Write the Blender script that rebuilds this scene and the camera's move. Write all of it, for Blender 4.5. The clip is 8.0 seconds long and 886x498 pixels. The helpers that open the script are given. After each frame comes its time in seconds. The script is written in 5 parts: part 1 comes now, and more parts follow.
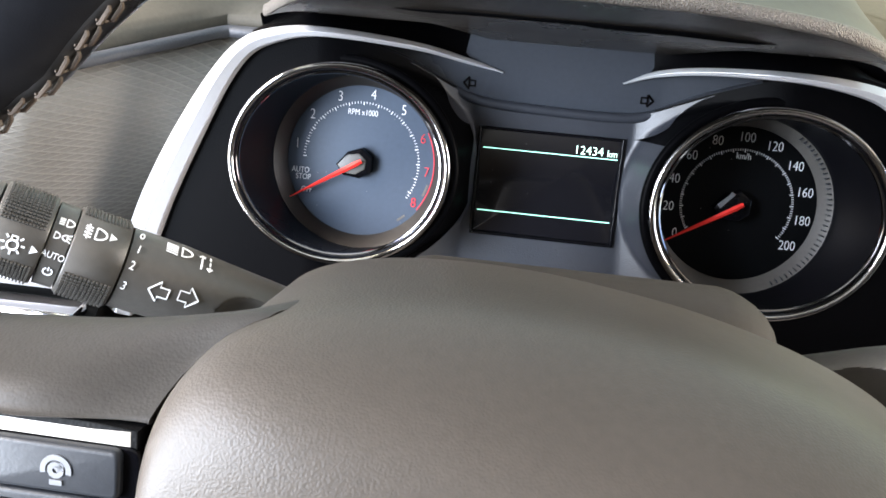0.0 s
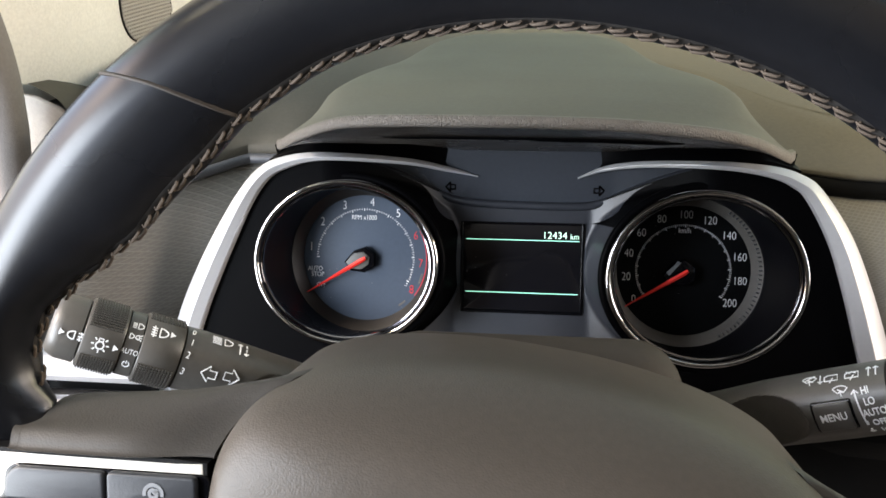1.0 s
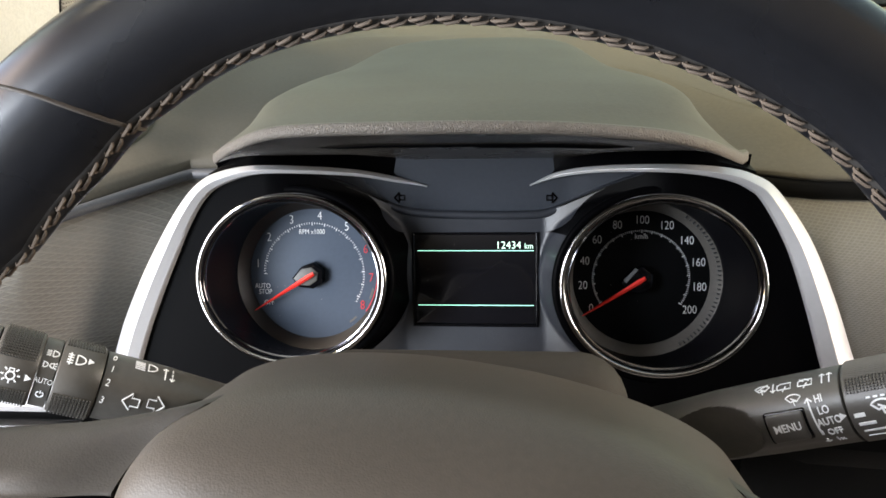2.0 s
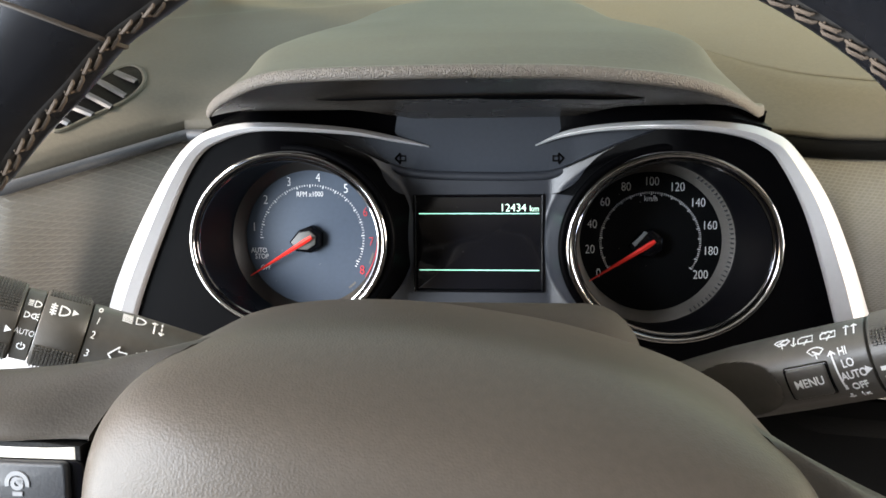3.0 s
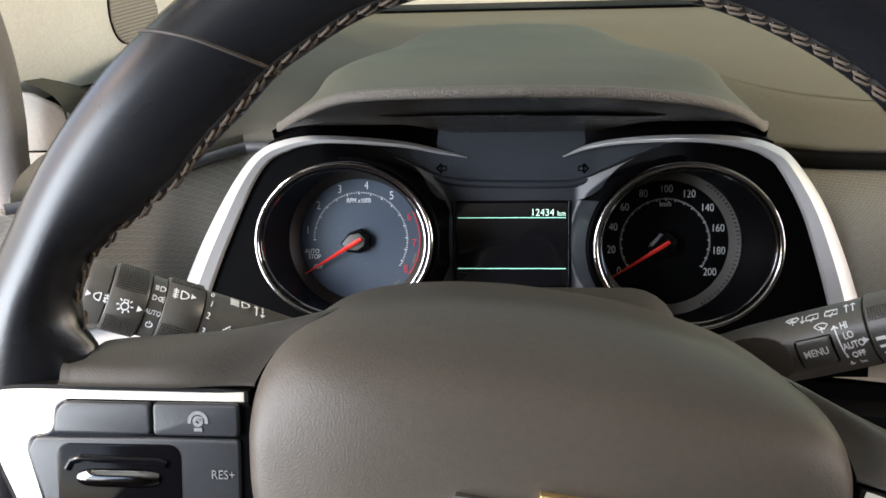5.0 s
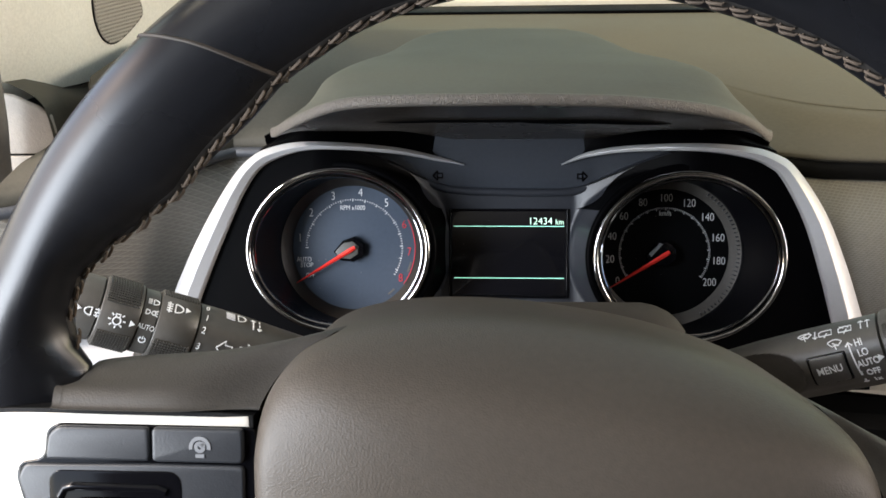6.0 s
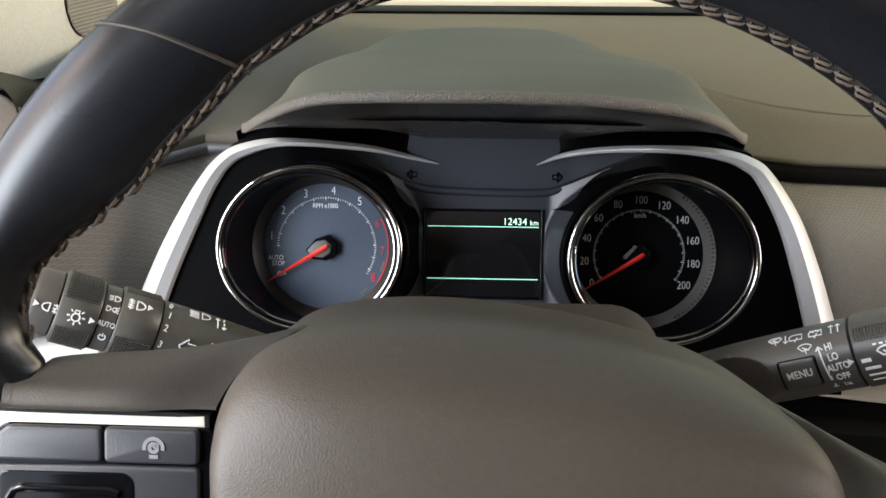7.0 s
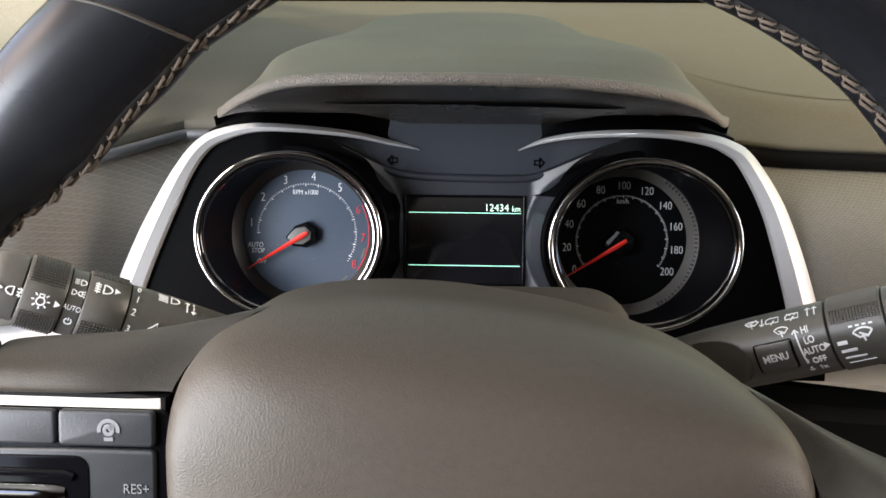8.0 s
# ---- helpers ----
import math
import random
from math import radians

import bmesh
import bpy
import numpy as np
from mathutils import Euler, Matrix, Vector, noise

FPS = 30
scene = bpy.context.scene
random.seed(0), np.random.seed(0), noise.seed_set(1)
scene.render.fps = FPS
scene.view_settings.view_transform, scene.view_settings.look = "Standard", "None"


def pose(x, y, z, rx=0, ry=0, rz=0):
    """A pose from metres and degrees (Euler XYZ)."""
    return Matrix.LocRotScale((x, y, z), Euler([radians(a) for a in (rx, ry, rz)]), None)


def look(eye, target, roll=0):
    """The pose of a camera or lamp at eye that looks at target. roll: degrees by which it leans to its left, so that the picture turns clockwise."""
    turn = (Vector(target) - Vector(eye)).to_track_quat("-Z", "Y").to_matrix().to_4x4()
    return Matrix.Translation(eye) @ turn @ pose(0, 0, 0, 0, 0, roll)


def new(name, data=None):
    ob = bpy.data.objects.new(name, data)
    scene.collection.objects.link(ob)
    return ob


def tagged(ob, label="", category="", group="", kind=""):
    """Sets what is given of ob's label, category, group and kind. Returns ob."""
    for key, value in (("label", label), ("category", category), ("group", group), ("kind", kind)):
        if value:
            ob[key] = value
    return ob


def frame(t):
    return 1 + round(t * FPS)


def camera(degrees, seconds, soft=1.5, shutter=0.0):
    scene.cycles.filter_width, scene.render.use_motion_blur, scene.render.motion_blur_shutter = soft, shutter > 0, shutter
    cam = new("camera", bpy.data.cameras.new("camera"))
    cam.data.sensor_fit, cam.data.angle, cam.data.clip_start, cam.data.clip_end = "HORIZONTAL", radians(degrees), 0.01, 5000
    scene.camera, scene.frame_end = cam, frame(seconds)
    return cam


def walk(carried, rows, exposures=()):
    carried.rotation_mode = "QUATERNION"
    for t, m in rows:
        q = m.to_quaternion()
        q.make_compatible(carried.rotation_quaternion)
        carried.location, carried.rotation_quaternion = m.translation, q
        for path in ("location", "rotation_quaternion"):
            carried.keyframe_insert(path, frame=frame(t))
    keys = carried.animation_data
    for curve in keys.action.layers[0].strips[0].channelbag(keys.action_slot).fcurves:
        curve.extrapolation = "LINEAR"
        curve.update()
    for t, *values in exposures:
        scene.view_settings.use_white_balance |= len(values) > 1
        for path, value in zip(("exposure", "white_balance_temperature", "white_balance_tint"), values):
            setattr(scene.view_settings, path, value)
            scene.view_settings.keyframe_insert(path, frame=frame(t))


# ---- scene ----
cam = camera(53.8, 8.0, soft=1.6)
PATH = [
    (0, (-0.009, 0.009, 1.203), (-0.183, 1.727, 0.194), 3.4),
    (0.2, (-0.012, -0.018, 1.208), (-0.230, 1.722, 0.246), 2.0),
    (0.5, (-0.006, -0.061, 1.236), (-0.250, 1.704, 0.328), 0.2),
    (0.7, (0.009, -0.068, 1.242), (-0.235, 1.715, 0.372), -0.8),
    (1, (0.017, -0.062, 1.244), (-0.223, 1.734, 0.398), -1.6),
    (1.5, (0.017, -0.061, 1.245), (-0.227, 1.740, 0.411), -2.4),
    (1.8, (0.034, -0.049, 1.241), (-0.191, 1.757, 0.411), -2.7),
    (2, (0.035, -0.044, 1.236), (-0.170, 1.768, 0.414), -2.7),
    (2.2, (0.032, -0.041, 1.226), (-0.173, 1.768, 0.398), -2.7),
    (3.5, (0.033, -0.035, 1.213), (-0.176, 1.768, 0.374), -2.6),
    (4, (0.009, -0.050, 1.227), (-0.197, 1.757, 0.396), -2.6),
    (4.2, (-0.002, -0.067, 1.230), (-0.196, 1.747, 0.408), -2.5),
    (4.5, (-0.008, -0.092, 1.234), (-0.194, 1.724, 0.417), -2.3),
    (5, (0.003, -0.094, 1.230), (-0.161, 1.729, 0.423), -2.1),
    (6.3, (-0.011, -0.080, 1.230), (-0.107, 1.749, 0.425), -0.8),
    (6.5, (-0.010, -0.081, 1.232), (-0.094, 1.749, 0.429), -0.5),
    (7, (-0.004, -0.077, 1.227), (-0.077, 1.753, 0.423), 0.0),
    (7.5, (-0.002, -0.077, 1.226), (-0.070, 1.752, 0.418), 0.1),
    (8, (0.007, -0.074, 1.221), (-0.064, 1.750, 0.404), -0.1),
]
walk(cam, [(t, look(eye, target, roll)) for t, eye, target, roll in PATH],
     [(0, 2.79, 6800, 17), (0.5, 2.13, 7070, 17), (1.0, 1.96, 7220, 17), (1.5, 1.84, 7220, 17), (2.0, 2.13, 7320, 17), (3.5, 2.41, 7220, 15), (4.0, 2.34, 7170, 15), (4.5, 1.86, 7220, 16), (5.0, 1.78, 7220, 17), (6.5, 1.7, 7220, 17), (7.0, 1.74, 7320, 17), (7.5, 2.03, 7320, 17), (8, 2.03, 7420, 18)])

# ---- world and light ----
world = bpy.data.worlds.new("daylight")
scene.world = world
world.use_nodes = True
wn = world.node_tree.nodes
sky = wn.new("ShaderNodeTexSky")
sky.sky_type, sky.sun_disc = "NISHITA", False
sky.dust_density, sky.air_density = 1.5, 1.0
sky.sun_elevation, sky.sun_rotation = radians(44), radians(-100)
world.node_tree.links.new(sky.outputs["Color"], wn["Background"].inputs["Color"])
wn["Background"].inputs["Strength"].default_value = 0.15
sun_data = bpy.data.lights.new("sun", "SUN")
sun_data.energy, sun_data.angle, sun_data.color = 1.6, radians(12), (1.0, 0.95, 0.87)
sun = new("sun", sun_data)
sun.matrix_world = look((-4.0, -1.2, 5.2), (0.0, 0.4, 1.0))
for name, eye, target, wide, high, power in (("window_light_left", (-0.60, -0.20, 1.20), (0.3, 0.1, 1.08), 0.32, 0.56, 4.3),
                                             ("window_light_right", (1.20, 0.36, 1.27), (-0.3, 0.34, 1.10), 0.92, 0.48, 5.2)):
    lamp = bpy.data.lights.new(name, "AREA")
    lamp.shape, lamp.size, lamp.size_y, lamp.energy, lamp.color = "RECTANGLE", wide, high, power, (0.71, 0.86, 1.0) if eye[0] < 0 else (1.0, 0.91, 0.80)
    new(name, lamp).matrix_world = look(eye, target)


# ---- materials ----
def material(name, color, rough=0.5, metal=0.0, spec=0.5, grain=0.0, scale=900.0, kind="voronoi", vary=0.12, coat=0.0,
             emit=0.0, rough_vary=0.08, stain=9.0, dust=0.0):
    m = bpy.data.materials.new(name)
    m.use_nodes = True
    nt = m.node_tree
    b = nt.nodes["Principled BSDF"]
    b.inputs["Metallic"].default_value = metal
    b.inputs["Specular IOR Level"].default_value = spec
    b.inputs["Coat Weight"].default_value = coat
    b.inputs["Coat Roughness"].default_value = 0.06
    tc = nt.nodes.new("ShaderNodeTexCoord")
    big = nt.nodes.new("ShaderNodeTexNoise")
    big.inputs["Scale"].default_value, big.inputs["Detail"].default_value = stain, 6.0
    nt.links.new(tc.outputs["Object"], big.inputs["Vector"])
    fine = nt.nodes.new("ShaderNodeTexNoise")
    fine.inputs["Scale"].default_value, fine.inputs["Detail"].default_value = 420.0, 3.0
    nt.links.new(tc.outputs["Object"], fine.inputs["Vector"])
    add = nt.nodes.new("ShaderNodeMath")
    add.operation = "ADD"
    nt.links.new(big.outputs["Fac"], add.inputs[0])
    nt.links.new(fine.outputs["Fac"], add.inputs[1])
    ramp = nt.nodes.new("ShaderNodeMapRange")
    ramp.inputs["From Min"].default_value, ramp.inputs["From Max"].default_value = 0.6, 1.4
    ramp.inputs["To Min"].default_value, ramp.inputs["To Max"].default_value = 1.0 - vary, 1.0 + vary
    nt.links.new(add.outputs[0], ramp.inputs["Value"])
    mul = nt.nodes.new("ShaderNodeVectorMath")
    mul.operation = "SCALE"
    mul.inputs[0].default_value = color
    nt.links.new(ramp.outputs[0], mul.inputs["Scale"])
    colour = mul.outputs[0]
    if dust:
        specks = nt.nodes.new("ShaderNodeTexVoronoi")
        specks.inputs["Scale"].default_value = 260.0
        nt.links.new(tc.outputs["Object"], specks.inputs["Vector"])
        near = nt.nodes.new("ShaderNodeMath")
        near.operation = "LESS_THAN"
        near.inputs[1].default_value = 0.055
        nt.links.new(specks.outputs["Distance"], near.inputs[0])
        some = nt.nodes.new("ShaderNodeSeparateColor")
        nt.links.new(specks.outputs["Color"], some.inputs[0])
        few = nt.nodes.new("ShaderNodeMath")
        few.operation = "GREATER_THAN"
        few.inputs[1].default_value = 1.0 - 0.35 * dust
        nt.links.new(some.outputs[0], few.inputs[0])
        both = nt.nodes.new("ShaderNodeMath")
        both.operation = "MULTIPLY"
        nt.links.new(near.outputs[0], both.inputs[0])
        nt.links.new(few.outputs[0], both.inputs[1])
        mix = nt.nodes.new("ShaderNodeMix")
        mix.data_type = "RGBA"
        nt.links.new(both.outputs[0], mix.inputs["Factor"])
        nt.links.new(colour, mix.inputs["A"])
        mix.inputs["B"].default_value = (0.22, 0.21, 0.20, 1)
        colour = mix.outputs["Result"]
    nt.links.new(colour, b.inputs["Base Color"])
    rr = nt.nodes.new("ShaderNodeMapRange")
    rr.inputs["From Min"].default_value, rr.inputs["From Max"].default_value = 0.3, 0.7
    rr.inputs["To Min"].default_value = max(0.02, rough - rough_vary)
    rr.inputs["To Max"].default_value = min(1.0, rough + rough_vary)
    nt.links.new(big.outputs["Fac"], rr.inputs["Value"])
    nt.links.new(rr.outputs[0], b.inputs["Roughness"])
    if emit:
        b.inputs["Emission Color"].default_value = (*color, 1)
        b.inputs["Emission Strength"].default_value = emit
    if grain:
        bump = nt.nodes.new("ShaderNodeBump")
        bump.inputs["Strength"].default_value, bump.inputs["Distance"].default_value = min(1.0, grain), 0.0006 * max(1.0, grain)
        if kind == "voronoi":
            tex = nt.nodes.new("ShaderNodeTexVoronoi")
            tex.feature = "SMOOTH_F1"
            tex.inputs["Scale"].default_value = scale
            nt.links.new(tc.outputs["Object"], tex.inputs["Vector"])
            nt.links.new(tex.outputs["Distance"], bump.inputs["Height"])
        elif kind == "noise":
            tex = nt.nodes.new("ShaderNodeTexNoise")
            tex.inputs["Scale"].default_value, tex.inputs["Detail"].default_value = scale, 4.0
            nt.links.new(tc.outputs["Object"], tex.inputs["Vector"])
            nt.links.new(tex.outputs["Fac"], bump.inputs["Height"])
        elif kind == "lattice":
            heights = []
            flip = nt.nodes.new("ShaderNodeVectorMath")
            flip.operation = "ABSOLUTE"
            nt.links.new(tc.outputs["Object"], flip.inputs[0])
            for turn, pitch in ((34, scale * 0.85), (-3, scale * 1.15)):
                mp = nt.nodes.new("ShaderNodeMapping")
                mp.inputs["Rotation"].default_value = (0, radians(turn), 0)
                nt.links.new(flip.outputs[0], mp.inputs["Vector"])
                w = nt.nodes.new("ShaderNodeTexWave")
                w.bands_direction, w.wave_profile = "Z", "SIN"
                w.inputs["Scale"].default_value = pitch
                nt.links.new(mp.outputs[0], w.inputs["Vector"])
                thin = nt.nodes.new("ShaderNodeMath")
                thin.operation = "POWER"
                thin.inputs[1].default_value = 7.0
                nt.links.new(w.outputs["Fac"], thin.inputs[0])
                heights.append(thin)
            mx = nt.nodes.new("ShaderNodeMath")
            mx.operation = "MAXIMUM"
            nt.links.new(heights[0].outputs[0], mx.inputs[0])
            nt.links.new(heights[1].outputs[0], mx.inputs[1])
            nt.links.new(mx.outputs[0], bump.inputs["Height"])
            # ridges also lightened in the base colour, as light catching them
            ridge = nt.nodes.new("ShaderNodeMapRange")
            ridge.inputs["To Min"].default_value, ridge.inputs["To Max"].default_value = 0.96, 1.22
            nt.links.new(mx.outputs[0], ridge.inputs["Value"])
            lit_ridges = nt.nodes.new("ShaderNodeVectorMath")
            lit_ridges.operation = "SCALE"
            nt.links.new(colour, lit_ridges.inputs[0])
            nt.links.new(ridge.outputs[0], lit_ridges.inputs["Scale"])
            nt.links.new(lit_ridges.outputs[0], b.inputs["Base Color"])
        nt.links.new(bump.outputs[0], b.inputs["Normal"])
    return m


DASH = material("dash_soft_plastic", (0.094, 0.085, 0.068), 0.65, spec=0.2, grain=0.12, scale=1100)
HOOD = material("hood_soft_plastic", (0.091, 0.089, 0.070), 0.62, spec=0.2, grain=0.10, scale=900)
FINE = material("fascia_fine_plastic", (0.165, 0.155, 0.136), 0.5, grain=0.3, scale=250, kind="lattice", spec=0.3)
FASCIA = material("fascia_lattice_plastic", (0.165, 0.155, 0.136), 0.48, grain=0.48, scale=116, kind="lattice", spec=0.35)
PAD = material("airbag_grained_plastic", (0.068, 0.056, 0.045), 0.48, spec=0.3, grain=0.16, scale=1700)
LEATHER = material("rim_leather", (0.0088, 0.0092, 0.0112), 0.28, spec=0.42, grain=0.03, scale=2200, vary=0.22)
SPOKE = material("spoke_leather", (0.047, 0.042, 0.0365), 0.5, spec=0.3, grain=0.13, scale=1600)
COLUMN = material("column_plastic", (0.040, 0.034, 0.028), 0.7, spec=0.2, grain=0.1, scale=1200)
ROLL = material("roll_grained_plastic", (0.050, 0.053, 0.060), 0.5, grain=0.25, scale=900)
LIP = material("lip_grained_plastic", (0.112, 0.098, 0.084), 0.52, spec=0.5, grain=1.5, scale=1700)
THREAD = material("grey_thread", (0.088, 0.064, 0.047), 0.8, vary=0.4)
SEAM = material("leather_seam", (0.013, 0.0105, 0.009), 0.7)
FOLD = material("leather_fold", (0.050, 0.041, 0.034), 0.62, spec=0.25)
SILVER = material("silver_satin_paint", (0.50, 0.50, 0.51), 0.34, metal=0.3, vary=0.04)
PEARL = material("pearl_silver_trim", (0.62, 0.58, 0.51), 0.38, metal=0.25, vary=0.04)
CHROME = material("chrome", (0.44, 0.43, 0.43), 0.07, metal=1.0, vary=0.03, rough_vary=0.03)
DARKCHROME = material("dark_chrome", (0.22, 0.22, 0.23), 0.08, metal=1.0, rough_vary=0.03)
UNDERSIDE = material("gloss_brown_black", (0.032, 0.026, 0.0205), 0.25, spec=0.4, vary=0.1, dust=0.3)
PIANO = material("gloss_black", (0.003, 0.003, 0.004), 0.12, spec=0.22, vary=0.1, rough_vary=0.04)
WELL = material("satin_black_well", (0.003, 0.003, 0.004), 0.3, spec=0.25, vary=0.1)
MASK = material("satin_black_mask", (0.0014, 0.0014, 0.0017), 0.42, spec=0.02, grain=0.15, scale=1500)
SURROUND = material("satin_grey_surround", (0.024, 0.0265, 0.033), 0.42, grain=0.15, scale=1500)
DIALGREY = material("tachometer_face_grey", (0.048, 0.064, 0.090), 0.5, spec=0.25, vary=0.08, dust=0.5)
DIALBLACK = material("speedometer_face_black", (0.003, 0.0034, 0.004), 0.42, spec=0.08, vary=0.1, dust=0.4)
DIALRIM = material("dial_rim_bronze_grey", (0.085, 0.079, 0.072), 0.45, metal=0.0)
WHITE = material("white_print", (0.78, 0.79, 0.80), 0.55, vary=0.04)
REDPRINT = material("red_print", (0.55, 0.02, 0.03), 0.5)
NEEDLE = material("red_needle", (0.80, 0.035, 0.025), 0.4, vary=0.05)
TACHRIM = material("tachometer_rim_bronze", (0.016, 0.014, 0.012), 0.4)
PALE = material("pale_grey_facet", (0.17, 0.175, 0.185), 0.4)
SMOKED = material("smoked_panel", (0.036, 0.041, 0.050), 0.25, spec=0.5, vary=0.08)
SCREEN = material("screen_glass", (0.006, 0.006, 0.008), 0.1, coat=0.5, rough_vary=0.03, dust=0.6)
GLOW = material("screen_teal_glow", (0.30, 0.85, 0.68), 0.5, emit=0.42)
GLOWTEXT = material("screen_pale_glow", (0.55, 0.95, 0.78), 0.5, emit=0.45)
STALK = material("stalk_plastic", (0.070, 0.065, 0.058), 0.42, grain=0.08, scale=1400)
BUTTON = material("button_plastic", (0.023, 0.025, 0.029), 0.42, grain=0.06, scale=1500)
DARK = material("dark_plastic", (0.006, 0.006, 0.006), 0.55, spec=0.12, grain=0.2, scale=1200)
PILLAR = material("pillar_beige_trim", (0.78, 0.75, 0.69), 0.7, grain=0.5, scale=700, kind="noise")
SEAL = material("door_seal_fabric", (0.20, 0.18, 0.168), 0.85, grain=0.5, scale=900, kind="noise")
ENDCAP = material("end_panel_grained", (0.40, 0.37, 0.33), 0.7, grain=0.4, scale=900)
LINING = material("headliner_fabric", (0.42, 0.39, 0.34), 0.9, grain=0.3, scale=700, kind="noise")
CARPET = material("cabin_dark_fabric", (0.06, 0.055, 0.05), 0.9, grain=0.3, scale=500, kind="noise")
GOLD = material("gold_emblem", (0.70, 0.48, 0.20), 0.3, metal=0.8)
ASPHALT = material("asphalt", (0.05, 0.05, 0.05), 0.9, grain=0.4, scale=60, kind="noise", stain=0.5)

TINTED = bpy.data.materials.new("green_tinted_glass")
TINTED.use_nodes = True
tn = TINTED.node_tree.nodes
tn.remove(tn["Principled BSDF"])
clear, gloss, either = tn.new("ShaderNodeBsdfTransparent"), tn.new("ShaderNodeBsdfGlossy"), tn.new("ShaderNodeMixShader")
clear.inputs["Color"].default_value = (0.87, 0.87, 0.72, 1)
gloss.inputs["Roughness"].default_value = 0.02
either.inputs["Fac"].default_value = 0.05
TINTED.node_tree.links.new(clear.outputs[0], either.inputs[1])
TINTED.node_tree.links.new(gloss.outputs[0], either.inputs[2])
TINTED.node_tree.links.new(either.outputs[0], tn["Material Output"].inputs["Surface"])

# ---- mesh helpers ----
def cat(points, n=8, closed=False):
    """A smooth curve through the points."""
    p = [Vector(q) for q in points]
    out, m = [], len(p)
    for i in range(m if closed else m - 1):
        a, b = p[i], p[(i + 1) % m]
        z = p[i - 1] if closed or i else a * 2 - b
        c = p[(i + 2) % m] if closed or i + 2 < m else b * 2 - a
        for k in range(n):
            t = k / n
            out.append(0.5 * (2 * a + (b - z) * t + (2 * z - 5 * a + 4 * b - c) * t * t + (3 * a - z - 3 * b + c) * t ** 3))
    if not closed:
        out.append(p[-1])
    return out


def loft(bm, rings, closed=True, cap0=True, cap1=True, loop=False):
    rows = [[bm.verts.new(v) for v in r] for r in rings]
    n = len(rows[0])
    pairs = list(zip(rows, rows[1:])) + ([(rows[-1], rows[0])] if loop else [])
    for a, b in pairs:
        for i in range(n if closed else n - 1):
            j = (i + 1) % n
            bm.faces.new((a[i], a[j], b[j], b[i]))
    if closed and not loop:
        if cap0:
            bm.faces.new(rows[0][::-1])
        if cap1:
            bm.faces.new(rows[-1])
    return rows


def tube(bm, pts, r, seg=8, closed=False, up=(0, 0, 1), flat=1.0):
    pts = [Vector(p) for p in pts]
    rings, m = [], len(pts)
    for i, p in enumerate(pts):
        a = pts[i - 1] if closed or i else p
        b = pts[(i + 1) % m] if closed or i + 1 < m else p
        d = (b - a).normalized()
        side = d.cross(Vector(up))
        side = side.normalized() if side.length > 1e-6 else Vector((1, 0, 0))
        top = side.cross(d)
        rad = r[i] if isinstance(r, (list, tuple)) else r
        rings.append([p + side * rad * math.cos(q) + top * rad * flat * math.sin(q) for q in (2 * math.pi * k / seg for k in range(seg))])
    loft(bm, rings, loop=closed)


def box(bm, x0, x1, y0, y1, z0, z1, bevel=0.0):
    r = bmesh.ops.create_cube(bm, size=1.0, matrix=Matrix.Translation(((x0 + x1) / 2, (y0 + y1) / 2, (z0 + z1) / 2)) @ Matrix.Diagonal((x1 - x0, y1 - y0, z1 - z0, 1)))
    if bevel:
        edges = {e for v in r["verts"] for e in v.link_edges}
        bmesh.ops.bevel(bm, geom=list(edges), offset=bevel, segments=3, profile=0.6, affect="EDGES")


def inset(outline, d):
    """The outline (counter-clockwise, in a plane) moved inwards by d."""
    n, out = len(outline), []
    for i in range(n):
        a, b = Vector(outline[i - 1]), Vector(outline[(i + 1) % n])
        t = (b - a).normalized()
        out.append((outline[i][0] - t.y * d, outline[i][1] + t.x * d))
    return out


def slab(bm, outline, n0, n1, b=0.001):
    """A plate with a rounded upper edge on a flat outline."""
    rings = [[(x, y, n0) for x, y in outline], [(x, y, n1 - b) for x, y in outline]]
    for k in (0.35, 0.7, 1.0):
        q = inset(outline, b * (1 - math.cos(k * math.pi / 2)))
        rings.append([(x, y, n1 - b + b * math.sin(k * math.pi / 2)) for x, y in q])
    loft(bm, rings)


def rounded(pts, r=0.002, seg=4):
    """The outline with its corners rounded."""
    out, n = [], len(pts)
    for i in range(n):
        p, a, b = Vector(pts[i]), Vector(pts[i - 1]), Vector(pts[(i + 1) % n])
        da, db = a - p, b - p
        k = min(r, da.length * 0.45, db.length * 0.45)
        a, b = p + da.normalized() * k, p + db.normalized() * k
        out += [tuple(a.lerp(p, t).lerp(p.lerp(b, t), t)) for t in (q / seg for q in range(seg + 1))]
    return out


def rrect(x0, x1, y0, y1, r=0.002, seg=4):
    out = []
    for cx, cy, a in ((x1 - r, y0 + r, -90), (x1 - r, y1 - r, 0), (x0 + r, y1 - r, 90), (x0 + r, y0 + r, 180)):
        out += [(cx + r * math.cos(radians(a + 90 * k / seg)), cy + r * math.sin(radians(a + 90 * k / seg))) for k in range(seg + 1)]
    return out


def ellipse(cx, cy, a, b, n=72):
    return [(cx + a * math.cos(2 * math.pi * k / n), cy + b * math.sin(2 * math.pi * k / n)) for k in range(n)]


